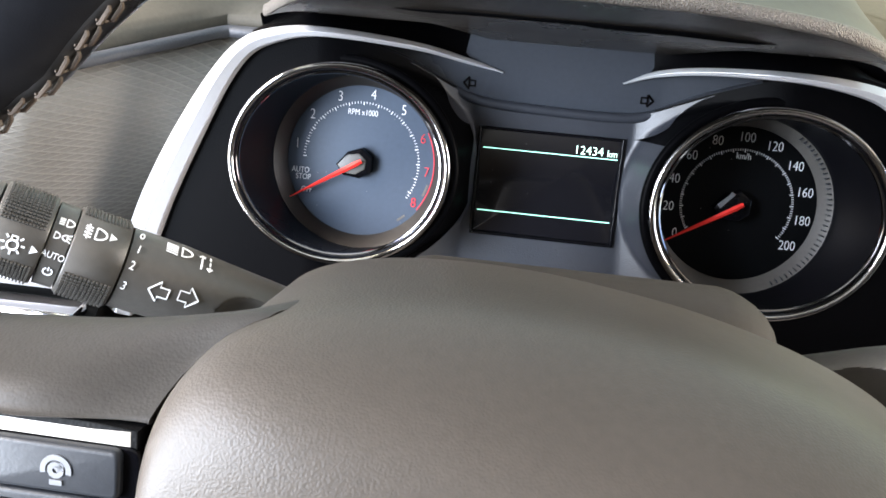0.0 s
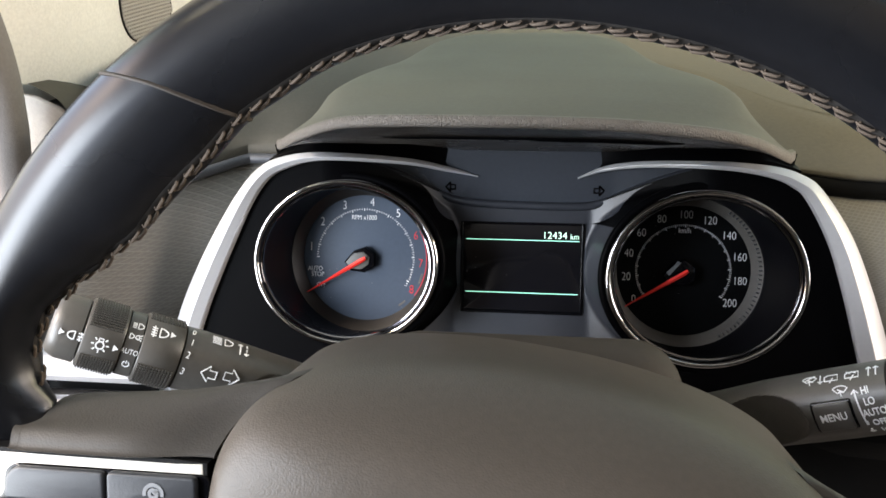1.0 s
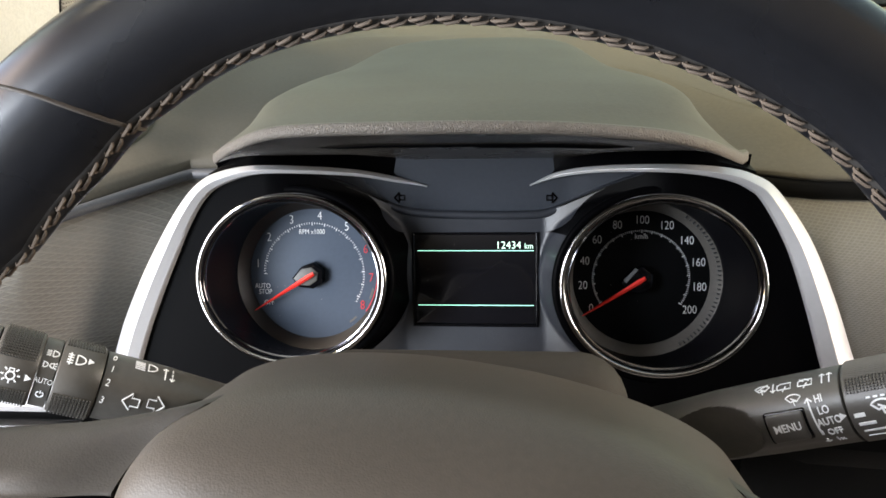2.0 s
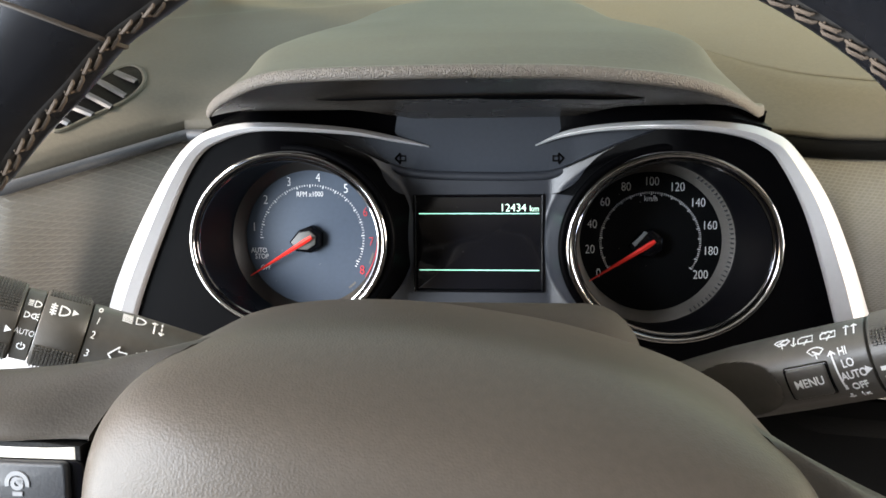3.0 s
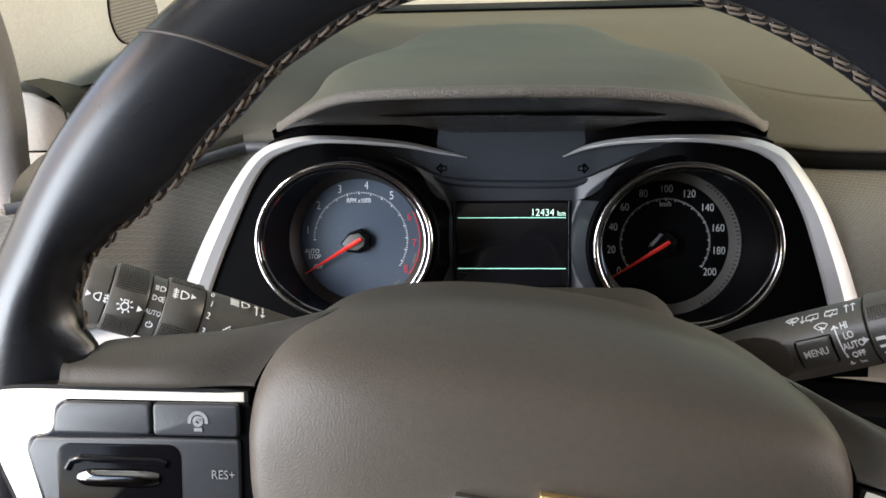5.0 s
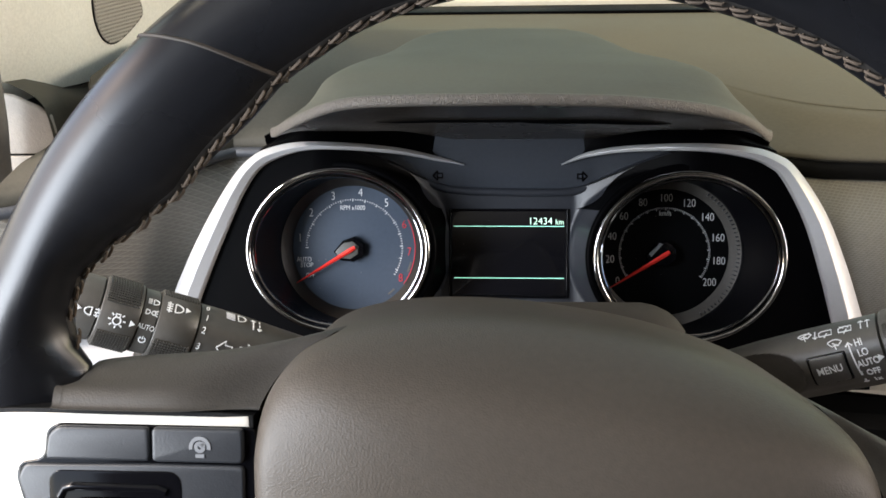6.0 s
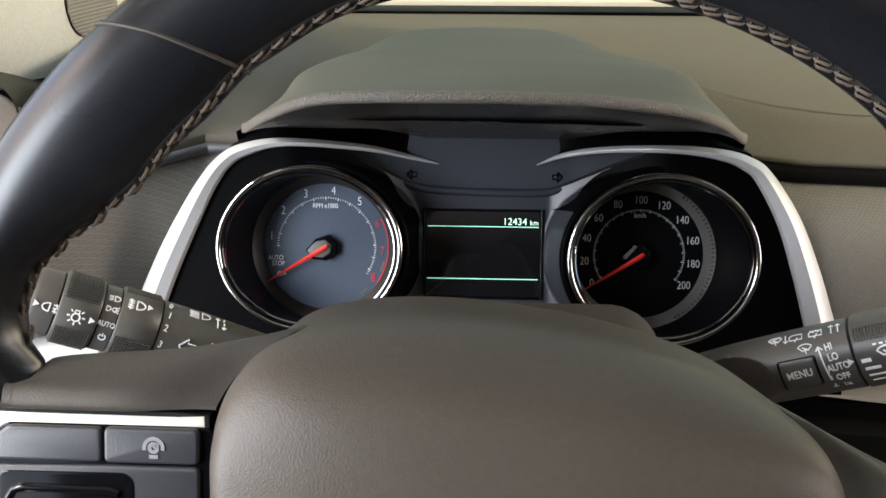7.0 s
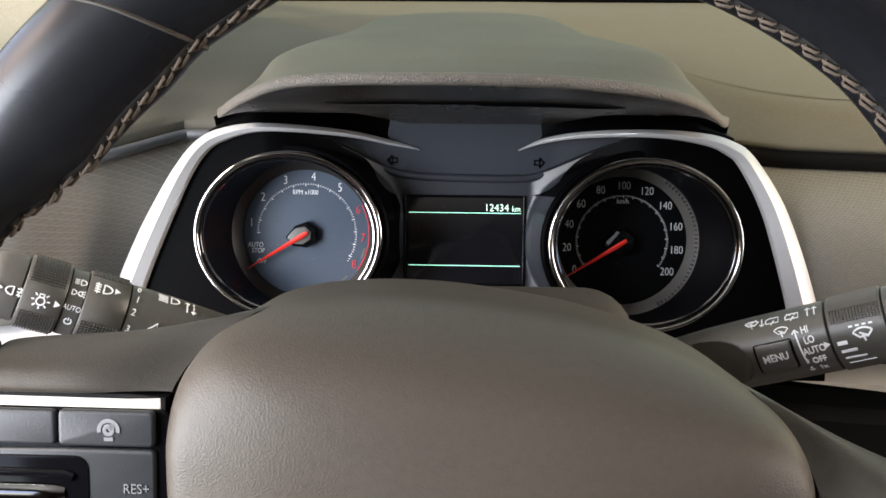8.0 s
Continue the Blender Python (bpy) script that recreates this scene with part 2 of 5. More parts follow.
def bars(bm, strokes, w, z0=0.0, z1=0.0003):
    """Flat printed strokes: each a list of points, drawn w wide."""
    for line in strokes:
        pts = [Vector(p) for p in line]
        left, right = [], []
        for i, p in enumerate(pts):
            a, b = pts[max(0, i - 1)], pts[min(len(pts) - 1, i + 1)]
            d = (b - a).normalized() * w / 2
            left.append((p.x - d.y, p.y + d.x))
            right.append((p.x + d.y, p.y - d.x))
        loft(bm, [[(*l, z0), (*l, z1), (*r, z1), (*r, z0)] for l, r in zip(left, right)])


def finish(bm, smooth=True, angle=40):
    bmesh.ops.recalc_face_normals(bm, faces=bm.faces)
    for f in bm.faces:
        f.smooth = smooth
    for e in bm.edges:
        if len(e.link_faces) == 2 and e.calc_face_angle(0) > radians(angle):
            e.smooth = False


def part(name, bm, mat, parent=None, label="", smooth=True, angle=40):
    finish(bm, smooth, angle)
    me = bpy.data.meshes.new(name)
    bm.to_mesh(me)
    bm.free()
    me.materials.append(mat)
    ob = new(name, me)
    ob.parent = parent
    if label:
        tagged(ob, label)
    return ob


def shared(name, me, parent, m):
    ob = new(name, me)
    ob.parent = parent
    ob.matrix_local = m
    return ob


def thing(name, m, label, category, group="", kind=""):
    ob = new(name)
    ob.empty_display_size = 0.02
    ob.matrix_world = m
    return tagged(ob, label, category, group, kind)


def writing(text, size, squeeze=0.86, thick=0.0002, centre=True, bold=0.0):
    """A bmesh with the text lying in the plane, from the built-in font."""
    cu = bpy.data.curves.new("writing", "FONT")
    cu.body, cu.size, cu.extrude = text, size, thick
    cu.align_x, cu.align_y = ("CENTER" if centre else "LEFT"), "CENTER"
    cu.offset = size * bold
    cu.resolution_u = 4
    ob = new("writing", cu)
    bpy.context.view_layer.update()
    me = bpy.data.meshes.new_from_object(ob.evaluated_get(bpy.context.evaluated_depsgraph_get()))
    bm = bmesh.new()
    bm.from_mesh(me)
    bpy.data.objects.remove(ob)
    bpy.data.curves.remove(cu)
    bpy.data.meshes.remove(me)
    bmesh.ops.transform(bm, matrix=Matrix.Diagonal((squeeze, 1, 1, 1)), verts=bm.verts)
    return bm


def moved(bm, m):
    bmesh.ops.transform(bm, matrix=m, verts=bm.verts)
    return bm


def step(a, b, x):
    t = min(1.0, max(0.0, (x - a) / (b - a)))
    return t * t * (3 - 2 * t)


def arc(cx, cy, r, a0, a1, n=14):
    return [(cx + r * math.cos(radians(a)), cy + r * math.sin(radians(a))) for a in np.linspace(a0, a1, n)]


# ---- cabin shell and ground ----
bm = bmesh.new()
box(bm, -400, 400, -400, 400, -0.2, 0.0)
tagged(part("ground", bm, ASPHALT), "dark grey asphalt ground round the car", "ground", kind="structure")


def shell(name, label, boxes, mat, category="wall"):
    bm = bmesh.new()
    for b in boxes:
        box(bm, *b)
    return tagged(part(name, bm, mat, smooth=False), label, category, kind="structure")


shell("floor", "dark carpeted car floor", [(-0.60, 1.20, -1.9, 1.2, 0.30, 0.34)], CARPET, "floor")
shell("ceiling", "pale fabric headliner of the car", [(-0.60, 1.20, -1.9, 0.18, 1.60, 1.64)], LINING, "ceiling")
# unseen sides and rear, added without rear windows to keep stray light out
shell("wall_left", "unseen side of the cabin by the driver, closed behind the front window to cut light",
      [(-0.56, -0.50, -1.9, 0.47, 0.34, 0.88), (-0.56, -0.50, -1.9, -0.80, 0.88, 1.60),
       (-0.56, -0.50, -1.9, 0.47, 1.53, 1.60)], CARPET)
shell("door_1", "black front corner of the door beyond the seal", [(-0.53, -0.47, 0.475, 0.92, 0.34, 1.25)], DARK, "door")
shell("wall_right", "unseen side of the cabin by the passenger, closed behind the front window to cut light",
      [(1.10, 1.16, -1.9, 0.9, 0.34, 1.02), (1.10, 1.16, -1.9, -0.50, 1.02, 1.60),
       (1.10, 1.16, -1.9, 0.4, 1.53, 1.60)], CARPET)
shell("wall_back", "dark rear of the cabin",
      [(-0.56, 1.16, -1.96, -1.9, 0.34, 1.60)], CARPET)
shell("wall_front", "black bulkhead behind the dashboard", [(-0.56, 1.16, 0.93, 0.97, 0.34, 1.06)], DARK)
bm = bmesh.new()
rows = [[(x, y - 0.10 * ((x - 0.3) / 0.85) ** 2 + dy, z + dz) for x in np.linspace(-0.55, 1.15, 18)] for y, z, dy, dz in
        ((0.98, 1.055, 0, 0), (0.72, 1.26, 0, 0), (0.45, 1.46, 0, 0), (0.19, 1.63, 0, 0), (0.19, 1.63, 0.003, 0.005), (0.45, 1.46, 0.003, 0.005), (0.72, 1.26, 0.003, 0.005), (0.98, 1.055, 0.003, 0.005))]
loft(bm, rows, closed=False)
tagged(part("windscreen", bm, TINTED), "green-tinted windscreen glass above the dashboard", "windscreen", kind="structure")

# ---- dashboard ----
dashboard = thing("dashboard", Matrix.Translation((0, 0, 0)), "warm grey soft-plastic dashboard with a hood over the instruments", "dashboard")


def front_edge(x):
    """How far forward the front edge of the top pad lies; under the hood it stands back."""
    back = 0.045 * (1 - step(0.120, 0.142, abs(x)))
    if x < 0:
        return back + 0.452 - 1.42 * max(0.0, min(-x, 0.240) - 0.177) - 0.60 * max(0.0, -x - 0.240)
    return back + 0.438 - 0.35 * max(0.0, min(x, 0.19) - 0.145) - 0.10 * max(0.0, x - 0.19)


def lower_edge(x):
    """The same for the trim strip and the panels below it."""
    if x < 0:
        return 0.350
    return 0.418 - 0.62 * max(0.0, min(x, 0.19) - 0.145) - 0.10 * max(0.0, x - 0.19)


LEFT_PROFILE = [(0.008, 1.055), (0.008, 1.062), (0.0085, 1.0675), (0.012, 1.0712), (0.022, 1.0755), (0.055, 1.083), (0.13, 1.0905), (0.27, 1.0970), (0.315, 1.0945), (0.44, 1.092)]
CREASE = ((0.09, 0.11, 0.13, 0.15, 0.17, 0.19, 0.22, 0.30, 1.10), (0.640, 0.622, 0.590, 0.543, 0.508, 0.487, 0.470, 0.455, 0.440))
PAD_END = 0.812


def pad_row(x):
    w = step(0.02, 0.11, x)
    y0, yc = front_edge(x), float(np.interp(x, *CREASE))
    k, deep = (PAD_END - y0) / 0.44, PAD_END - yc
    left = [(y0 + d * k, z) for d, z in LEFT_PROFILE]
    right = [(y0 + 0.020, 1.058), (y0 + 0.010, 1.0615), (y0 + 0.0075, 1.0645), (y0 + 0.012, 1.0675), (0.5 * (y0 + yc) + 0.002, 1.0748), (yc - 0.012, 1.0812),
             (yc + 0.002, 1.0832), (yc + 0.022, 1.0846), (yc + 0.62 * deep, 1.0918), (PAD_END, 1.0915)]
    return cat([(x, a * (1 - w) + c * w, b * (1 - w) + d * w) for (a, b), (c, d) in zip(left, right)], 5)


def pad_height(x, y):
    row = pad_row(x)
    for a, b in zip(row, row[1:]):
        if a.y <= y <= b.y:
            return a.z + (b.z - a.z) * (y - a.y) / max(1e-6, b.y - a.y)
    return row[-1].z


def pad_left(y):
    """Where the top pad ends towards the door."""
    return float(np.interp(y, (0.33, 0.36, 0.378, 0.392, 0.43, 0.475, 0.54), (-0.282, -0.2815, -0.279, -0.2735, -0.2705, -0.2775, -0.3067)))


bm = bmesh.new()
side = [Vector((pad_left(p.y), p.y, p.z)) for p in pad_row(-0.284)]
loft(bm, [[v + Vector((0.002, 0.002, -0.16)) for v in side], [v + Vector((0.0, 0.0, -0.006)) for v in side], [v + Vector((0.003, 0, 0)) for v in side]]
     + [pad_row(x) for x in np.linspace(-0.270, 1.10, 120)], closed=False)
part("top_pad", bm, DASH, dashboard)
bm = bmesh.new()
tube(bm, [(x, front_edge(x) + 0.001, 1.0620) for x in np.linspace(-0.280, -0.135, 40)], 0.0033, 14)
part("front_roll", bm, ROLL, dashboard, "blue-grey grained roll along the edge")
bm = bmesh.new()
tube(bm, [(x, front_edge(x) + 0.017, 1.0570) for x in np.linspace(0.145, 1.10, 60)], 0.0088, 12)
part("groove", bm, DARK, dashboard, "dark groove under the top pad")
for name, x0, x1 in (("fascia_panel", -0.286, -0.155), ("fascia_panel", 0.150, 1.10)):
    bm = bmesh.new()
    rows = []
    for x in np.linspace(x0, x1, 60):
        y0, y1 = front_edge(x), lower_edge(x) + 0.075 * step(-0.262, -0.195, x) * (x < 0)
        low = 0.984 - 0.045 * step(-0.25, -0.222, x) if x < 0 else 0.966
        e = 0.0 if x < 0 else 1.0
        flare = 0.9 * step(-0.250, -0.286, x) if x < 0 else 0.0
        line = cat([(x, y0 + 0.010 + 0.010 * e, 1.060 - 0.008 * e), (x, y0 + 0.001 + 0.008 * e, 1.055 - 0.006 * e), (x, y0 * 0.55 + y1 * 0.45 - 0.012, 1.03), (x, y1 - 0.014, low + 0.02), (x, y1 - 0.010, low), (x, y1 + 0.012, low - 0.008)], 4)
        rows.append([(p.x - flare * max(0.0, 1.062 - p.z), p.y, p.z) for p in line])
    loft(bm, rows, closed=False)
    part(name, bm, FASCIA if x0 < 0 else FINE, dashboard, "panel with a fine moulded lattice")
for x0, x1, base in ((-0.320, -0.214, 0.962), (0.196, 1.08, 0.929)):
    bm = bmesh.new()
    prof = [(-0.010, 0.000), (-0.014, 0.006), (-0.013, 0.014), (-0.004, 0.018), (0.01, 0.018), (0.01, -0.002)]
    if x0 > 0:
        prof = [(-0.010, 0.002), (-0.013, 0.004), (-0.012, 0.008), (-0.004, 0.011), (0.01, 0.011), (0.01, 0.0)]
    rows = []
    for x in np.linspace(x0, x1, 60):
        k = min(1.0, (x - x0) / 0.06) if x0 > 0 else 1.0
        y0 = lower_edge(max(x, -0.266))
        rows.append([(x, y0 + a, base + 0.008 + (b - 0.008) * (0.15 + 0.85 * k)) for a, b in prof])
    loft(bm, rows)
    part("trim_strip", bm, SILVER if x0 < 0 else PEARL, dashboard, "satin silver trim strip")
for x0, x1 in ((-0.300, -0.215), (0.16, 1.08)):
    bm = bmesh.new()
    rows = []
    for x in np.linspace(x0, x1, 30):
        y0 = lower_edge(x)
        top = 0.960 if x < 0 else 0.926
        rows.append([(x, y0 - 0.002, top), (x, y0 - 0.002, top - 0.012), (x, y0 - 0.010, top - 0.018), (x, y0 - 0.02, 0.75), (x, y0 + 0.06, 0.60), (x, y0 + 0.10, 0.60), (x, y0 + 0.10, top)])
    loft(bm, rows)
    part("lower_panel", bm, DARK, dashboard, "black lower dashboard panel")
# dark strip in place of the shade below the stalk, above the trim strip
bm = bmesh.new()
loft(bm, [[(x, lower_edge(x) + a, z) for a, z in ((0.008, 0.922), (0.008, 0.985), (0.03, 0.985), (0.03, 0.922))] for x in np.linspace(0.155, 1.08, 30)])
part("shade_strip", bm, DARK, dashboard, "black strip standing in for the shade between the panel and the trim strip")
bm = bmesh.new()
box(bm, -0.278, -0.216, 0.326, 0.342, 0.949, 0.957, 0.0028)
part("switch_trim", bm, CHROME, dashboard, "chrome edge of the switch panel")
bm = bmesh.new()
box(bm, -0.318, 1.10, PAD_END - 0.001, PAD_END + 0.042, 1.070, 1.0945, 0.002)
part("defroster_strip", bm, MASK, dashboard, "black strip at the foot of the windscreen")
# added pale band: brightness outside the glass, given as a pale colour
bm = bmesh.new()
box(bm, -0.33, 1.10, PAD_END + 0.042, PAD_END + 0.09, 1.060, 1.101, 0.004)
part("bright_outside_band", bm, PEARL, dashboard, "pale band standing in for the bright outside at the foot of the windscreen")

# hood over the instruments: a wide front part, a waist, then a narrower plateau towards the windscreen
HOOD_TOP = ((0.308, 0.34, 0.38, 0.42, 0.46, 0.50, 0.53, 0.545, 0.556, 0.566, 0.575, 0.592), (1.1347, 1.1345, 1.1330, 1.1302, 1.1282, 1.1268, 1.1252, 1.1238, 1.1215, 1.1170, 1.1095, 1.088))
HOOD_Y = (0.342, 0.374, 0.40, 0.415, 0.427, 0.438, 0.451, 0.474, 0.500, 0.525, 0.545, 0.556, 0.566, 0.575, 0.592)
HOOD_LEFT = (0.108, 0.1065, 0.1045, 0.1025, 0.0995, 0.0955, 0.0885, 0.0820, 0.0775, 0.0735, 0.066, 0.058, 0.049, 0.043, 0.036)
HOOD_RIGHT = (0.112, 0.108, 0.105, 0.101, 0.094, 0.087, 0.080, 0.0735, 0.068, 0.063, 0.056, 0.049, 0.042, 0.036, 0.030)
SHOULDER = cat([(f, d, 0) for f, d in ((0, 0), (0.3, 0.0003), (0.6, 0.0010), (0.8, 0.0024), (0.9, 0.0042), (0.96, 0.0066), (1.0, 0.0100), (1.03, 0.0155), (1.06, 0.021), (1.08, 0.027), (1.095, 0.034))], 2)
# how high the front edge lies, from the middle outwards
FRONT_LEFT = ((0, 0.05, 0.075, 0.089, 0.1045, 0.121, 0.139), (1.1347, 1.1340, 1.1322, 1.1294, 1.1216, 1.1110, 1.0940))
FRONT_RIGHT = ((0, 0.04, 0.062, 0.084, 0.102, 0.118, 0.131, 0.139), (1.1347, 1.1334, 1.1310, 1.1272, 1.1212, 1.1110, 1.0990, 1.0900))


def smooth_at(y, ys, values):
    return sum(float(np.interp(y + d, ys, values)) * w for d, w in ((-0.006, 0.2), (-0.003, 0.2), (0, 0.2), (0.003, 0.2), (0.006, 0.2)))


def hood_row(y):
    top, k = float(np.interp(y, *HOOD_TOP)), step(0.308, 0.390, y)
    out = []
    for sgn, edge, front_z in ((-1, HOOD_LEFT, FRONT_LEFT), (1, HOOD_RIGHT, FRONT_RIGHT)):
        e = smooth_at(y, HOOD_Y, edge)
        half = []
        for i, q in enumerate(SHOULDER):
            d = (0.136 if sgn < 0 else 0.139) * (i / (len(SHOULDER) - 1)) ** 0.9
            bend = 0.020 * (d / 0.143) ** 2 + 0.075 * (d / 0.143) ** 6
            front = Vector((d, y + bend * (1 - step(0.30, 0.43, y)), top - 1.1347 + sum(float(np.interp(d + f, *front_z)) for f in (-0.008, -0.003, 0.003, 0.008)) / 4))
            back = Vector((e * q.x, y, top - q.y))
            p = front.lerp(back, k)
            half.append((0.004 + sgn * p.x, p.y, p.z))
        out += half[:0:-1] if sgn < 0 else half
    return out


bm = bmesh.new()
loft(bm, [hood_row(y) for y in np.linspace(0.308, 0.592, 80)], closed=False)
part("instrument_hood", bm, HOOD, dashboard, "smooth raised hood over the instruments")
LIP_ROW = hood_row(0.308)


def lip_curve(k, dy=0.0, dz=0.0, shrink=1.0):
    """The front lip of the hood, k from -1 to 1."""
    q = (k + 1) / 2 * (len(LIP_ROW) - 1)
    i = min(len(LIP_ROW) - 2, int(q))
    p = Vector(LIP_ROW[i]).lerp(Vector(LIP_ROW[i + 1]), q - i)
    return Vector((0.004 + (p.x - 0.004) * shrink, p.y + dy, p.z + dz))


bm = bmesh.new()
rings = []
for k in np.linspace(-1, 1, 81):
    t = 0.0029 * (1 - 0.1 * abs(k) ** 5)
    c = lip_curve(k, 0.0010, -t + 0.0002)
    rings.append([c + Vector((0, -t * math.cos(q) * 1.05, t * math.sin(q))) for q in (2 * math.pi * j / 14 for j in range(14))])
loft(bm, rings)
part("hood_lip", bm, LIP, dashboard, "grained rounded front lip of the hood")


def visor_point(k, down):
    """On the smooth face under the lip, down from 0 at the lip to 1 at its lower edge."""
    a = lip_curve(k, 0.0020, -0.0050, 0.994)
    y = max(0.392 + 0.056 * (1 - step(0.22, 0.50, abs(k - 0.03))), a.y + 0.002)
    b = Vector((0.004 + (a.x - 0.004) * 0.99, y, min(1.0934 - 0.40 * (y - 0.392), a.z - 0.0006)))
    return a.lerp(b, down)


def visor_at(k, y):
    """The same, at a given depth."""
    a, b = visor_point(k, 0.0), visor_point(k, 1.0)
    return a.lerp(b, (y - a.y) / (b.y - a.y))


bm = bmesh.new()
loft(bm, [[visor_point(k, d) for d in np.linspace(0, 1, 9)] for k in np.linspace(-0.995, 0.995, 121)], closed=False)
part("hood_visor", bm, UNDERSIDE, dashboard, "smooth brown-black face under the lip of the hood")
# black sheet behind the visor: deep shade under the hood, put in as colour
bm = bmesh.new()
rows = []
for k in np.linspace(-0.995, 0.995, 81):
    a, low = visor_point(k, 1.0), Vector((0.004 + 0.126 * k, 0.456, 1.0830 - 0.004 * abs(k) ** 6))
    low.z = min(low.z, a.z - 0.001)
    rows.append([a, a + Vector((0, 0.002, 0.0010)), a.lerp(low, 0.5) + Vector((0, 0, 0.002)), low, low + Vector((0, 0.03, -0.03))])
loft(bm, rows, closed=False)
part("hood_shade_sheet", bm, MASK, dashboard, "black sheet standing for the deep shade under the hood")
ks = np.linspace(-1, 1, 41)
bm = bmesh.new()
tube(bm, [visor_at(0.01 + 0.53 * k, 0.3610) + Vector((0, 0.0003, 0)) for k in ks], [0.0016 * (1 - abs(k) ** 6) * (1.1 if k > 0 else 0.8) + 0.0002 for k in ks], 10)
part("hood_slot", bm, MASK, dashboard, "long slim slot under the lip")
# the lit line along the slot's lower edge, drawn as a paler tube
bm = bmesh.new()
tube(bm, [visor_at(-0.12 + 0.36 * k, 0.3645) + Vector((0, 0.0004, 0)) for k in ks], [0.0009 * (1 - abs(k) ** 3) + 0.0002 for k in ks], 8)
part("slot_highlight", bm, LIP, dashboard, "pale strip for the light caught on the slot's lower edge")

# side defroster vent let into the top pad
vent = thing("side_vent", Matrix.Translation((-0.213, 0.44, 1.09)), "grey slatted air vent let into the dashboard top", "air vent")
VENT = [(-0.2300, 0.4085), (-0.2205, 0.4293), (-0.2105, 0.4544), (-0.2092, 0.4781), (-0.2150, 0.4950), (-0.2235, 0.5075), (-0.2310, 0.5105), (-0.2362, 0.5020), (-0.2385, 0.4823), (-0.2390, 0.4587), (-0.2385, 0.4347), (-0.2360, 0.4150)]
outline = [Vector((p.x + 0.213, p.y - 0.44, 0)) for p in cat([(x, y, 0) for x, y in VENT], 5, True)]


def on_pad(p, dz):
    return Vector((p.x, p.y, pad_height(p.x - 0.213, p.y + 0.44) - 1.09 + dz))


bm = bmesh.new()
tube(bm, [on_pad(p, 0.0002) for p in outline], 0.0015, 8, True)
part("vent_frame", bm, DASH, vent)
bm = bmesh.new()
bm.faces.new([bm.verts.new(on_pad(p, 0.0008)) for p in outline])
bmesh.ops.triangulate(bm, faces=bm.faces)
part("vent_duct", bm, MASK, vent, "black duct behind the slats")
for x0, y0, x1, y1 in ((-0.2325, 0.4940, -0.2135, 0.4810), (-0.2360, 0.4765, -0.2110, 0.4580), (-0.2365, 0.4560, -0.2130, 0.4420), (-0.2365, 0.4365, -0.2190, 0.4300), (-0.2345, 0.4200, -0.2265, 0.4165)):
    bm = bmesh.new()
    rows = []
    for t in np.linspace(0, 1, 7):
        a = on_pad(Vector((x0 + (x1 - x0) * t + 0.213, y0 + (y1 - y0) * t - 0.44, 0)), 0.0016)
        w = 0.0034 * (0.75 + 0.25 * math.sin(math.pi * t))
        rows.append([a + Vector((-0.0012, -w, -0.0006)), a + Vector((0, -w * 0.8, 0.0008)), a + Vector((0.0006, 0, 0.0014)), a + Vector((0.0004, 0.0006, -0.0006))])
    loft(bm, rows)
    part("slat", bm, BUTTON, vent)

# end of the dashboard, pillar, seal
OUT = [(-0.020, 0.050), (0.016, 0.050), (0.019, 0.066), (0.018, 0.077), (0.010, 0.084), (-0.006, 0.092), (-0.020, 0.094)]
THICK = 0.003
for pts, name in ((OUT, "end_panel"), ([(-0.020, -0.12), (0.016, -0.12), (0.016, 0.0485), (-0.020, 0.0485)], "lower_end_panel")):
    bm = bmesh.new()
    slab(bm, pts, -THICK, 0.0, 0.002)
    moved(bm, Matrix.Translation((-0.33, 0.487, 1.0)) @ pose(0, 0, 0, 90))
    part(name, bm, ENDCAP, dashboard, "pale grained panel closing the dashboard's end")
bm = bmesh.new()
rows = []
for k in range(13):
    t = k / 12
    y = 0.488 + 0.32 * t
    z = 1.097 - 0.028 * step(0.0, 0.35, t) + 0.020 * step(0.45, 1.0, t)
    rows.append(cat([(-0.340, y, z + 0.004), (-0.328, y, z - 0.002), (-0.318, y, z - 0.010), (-0.312, y - 0.004, z - 0.025), (-0.308, y - 0.004, 1.0)], 4))
loft(bm, rows, closed=False)
part("end_cover", bm, DASH, dashboard, "dark grey moulded end of the dashboard top")

pillar = thing("windscreen_pillar", Matrix.Translation((-0.335, 0.5, 1.09)), "pale beige textured pillar trim beside the windscreen", "pillar trim")
SIDE = [(-0.02, 0.010), (0.06, -0.010), (0.16, -0.016), (0.24, -0.004), (0.315, 0.012), (0.265, 0.030), (-0.15, 0.42), (-0.42, 0.53), (-0.42, 0.47), (-0.20, 0.36), (-0.09, 0.18)]
curve = cat([(y, z, 0) for y, z in SIDE], 4, True)


def pillar_x(y, z):
    return 0.16 * z + 0.045 * step(0.05, 0.33, y) - 0.035 * (1 - step(-0.06, 0.10, y + 0.55 * z)) ** 2


bm = bmesh.new()
ring0 = [(pillar_x(p.x, p.y), p.x, p.y) for p in curve]
ring1 = [(pillar_x(p.x, p.y) - 0.03, p.x, p.y) for p in curve]
loft(bm, [ring1, ring0])
bmesh.ops.triangulate(bm, faces=[f for f in bm.faces if len(f.verts) > 4])
part("pillar_cover", bm, PILLAR, pillar, angle=30)
TWEETER = [(0.105, 0.062), (0.106, 0.036), (0.118, 0.016), (0.137, 0.010), (0.166, 0.022), (0.172, 0.032), (0.156, 0.056), (0.140, 0.074), (0.118, 0.078)]
tw = cat([(y, z, 0) for y, z in TWEETER], 5, True)
bm = bmesh.new()
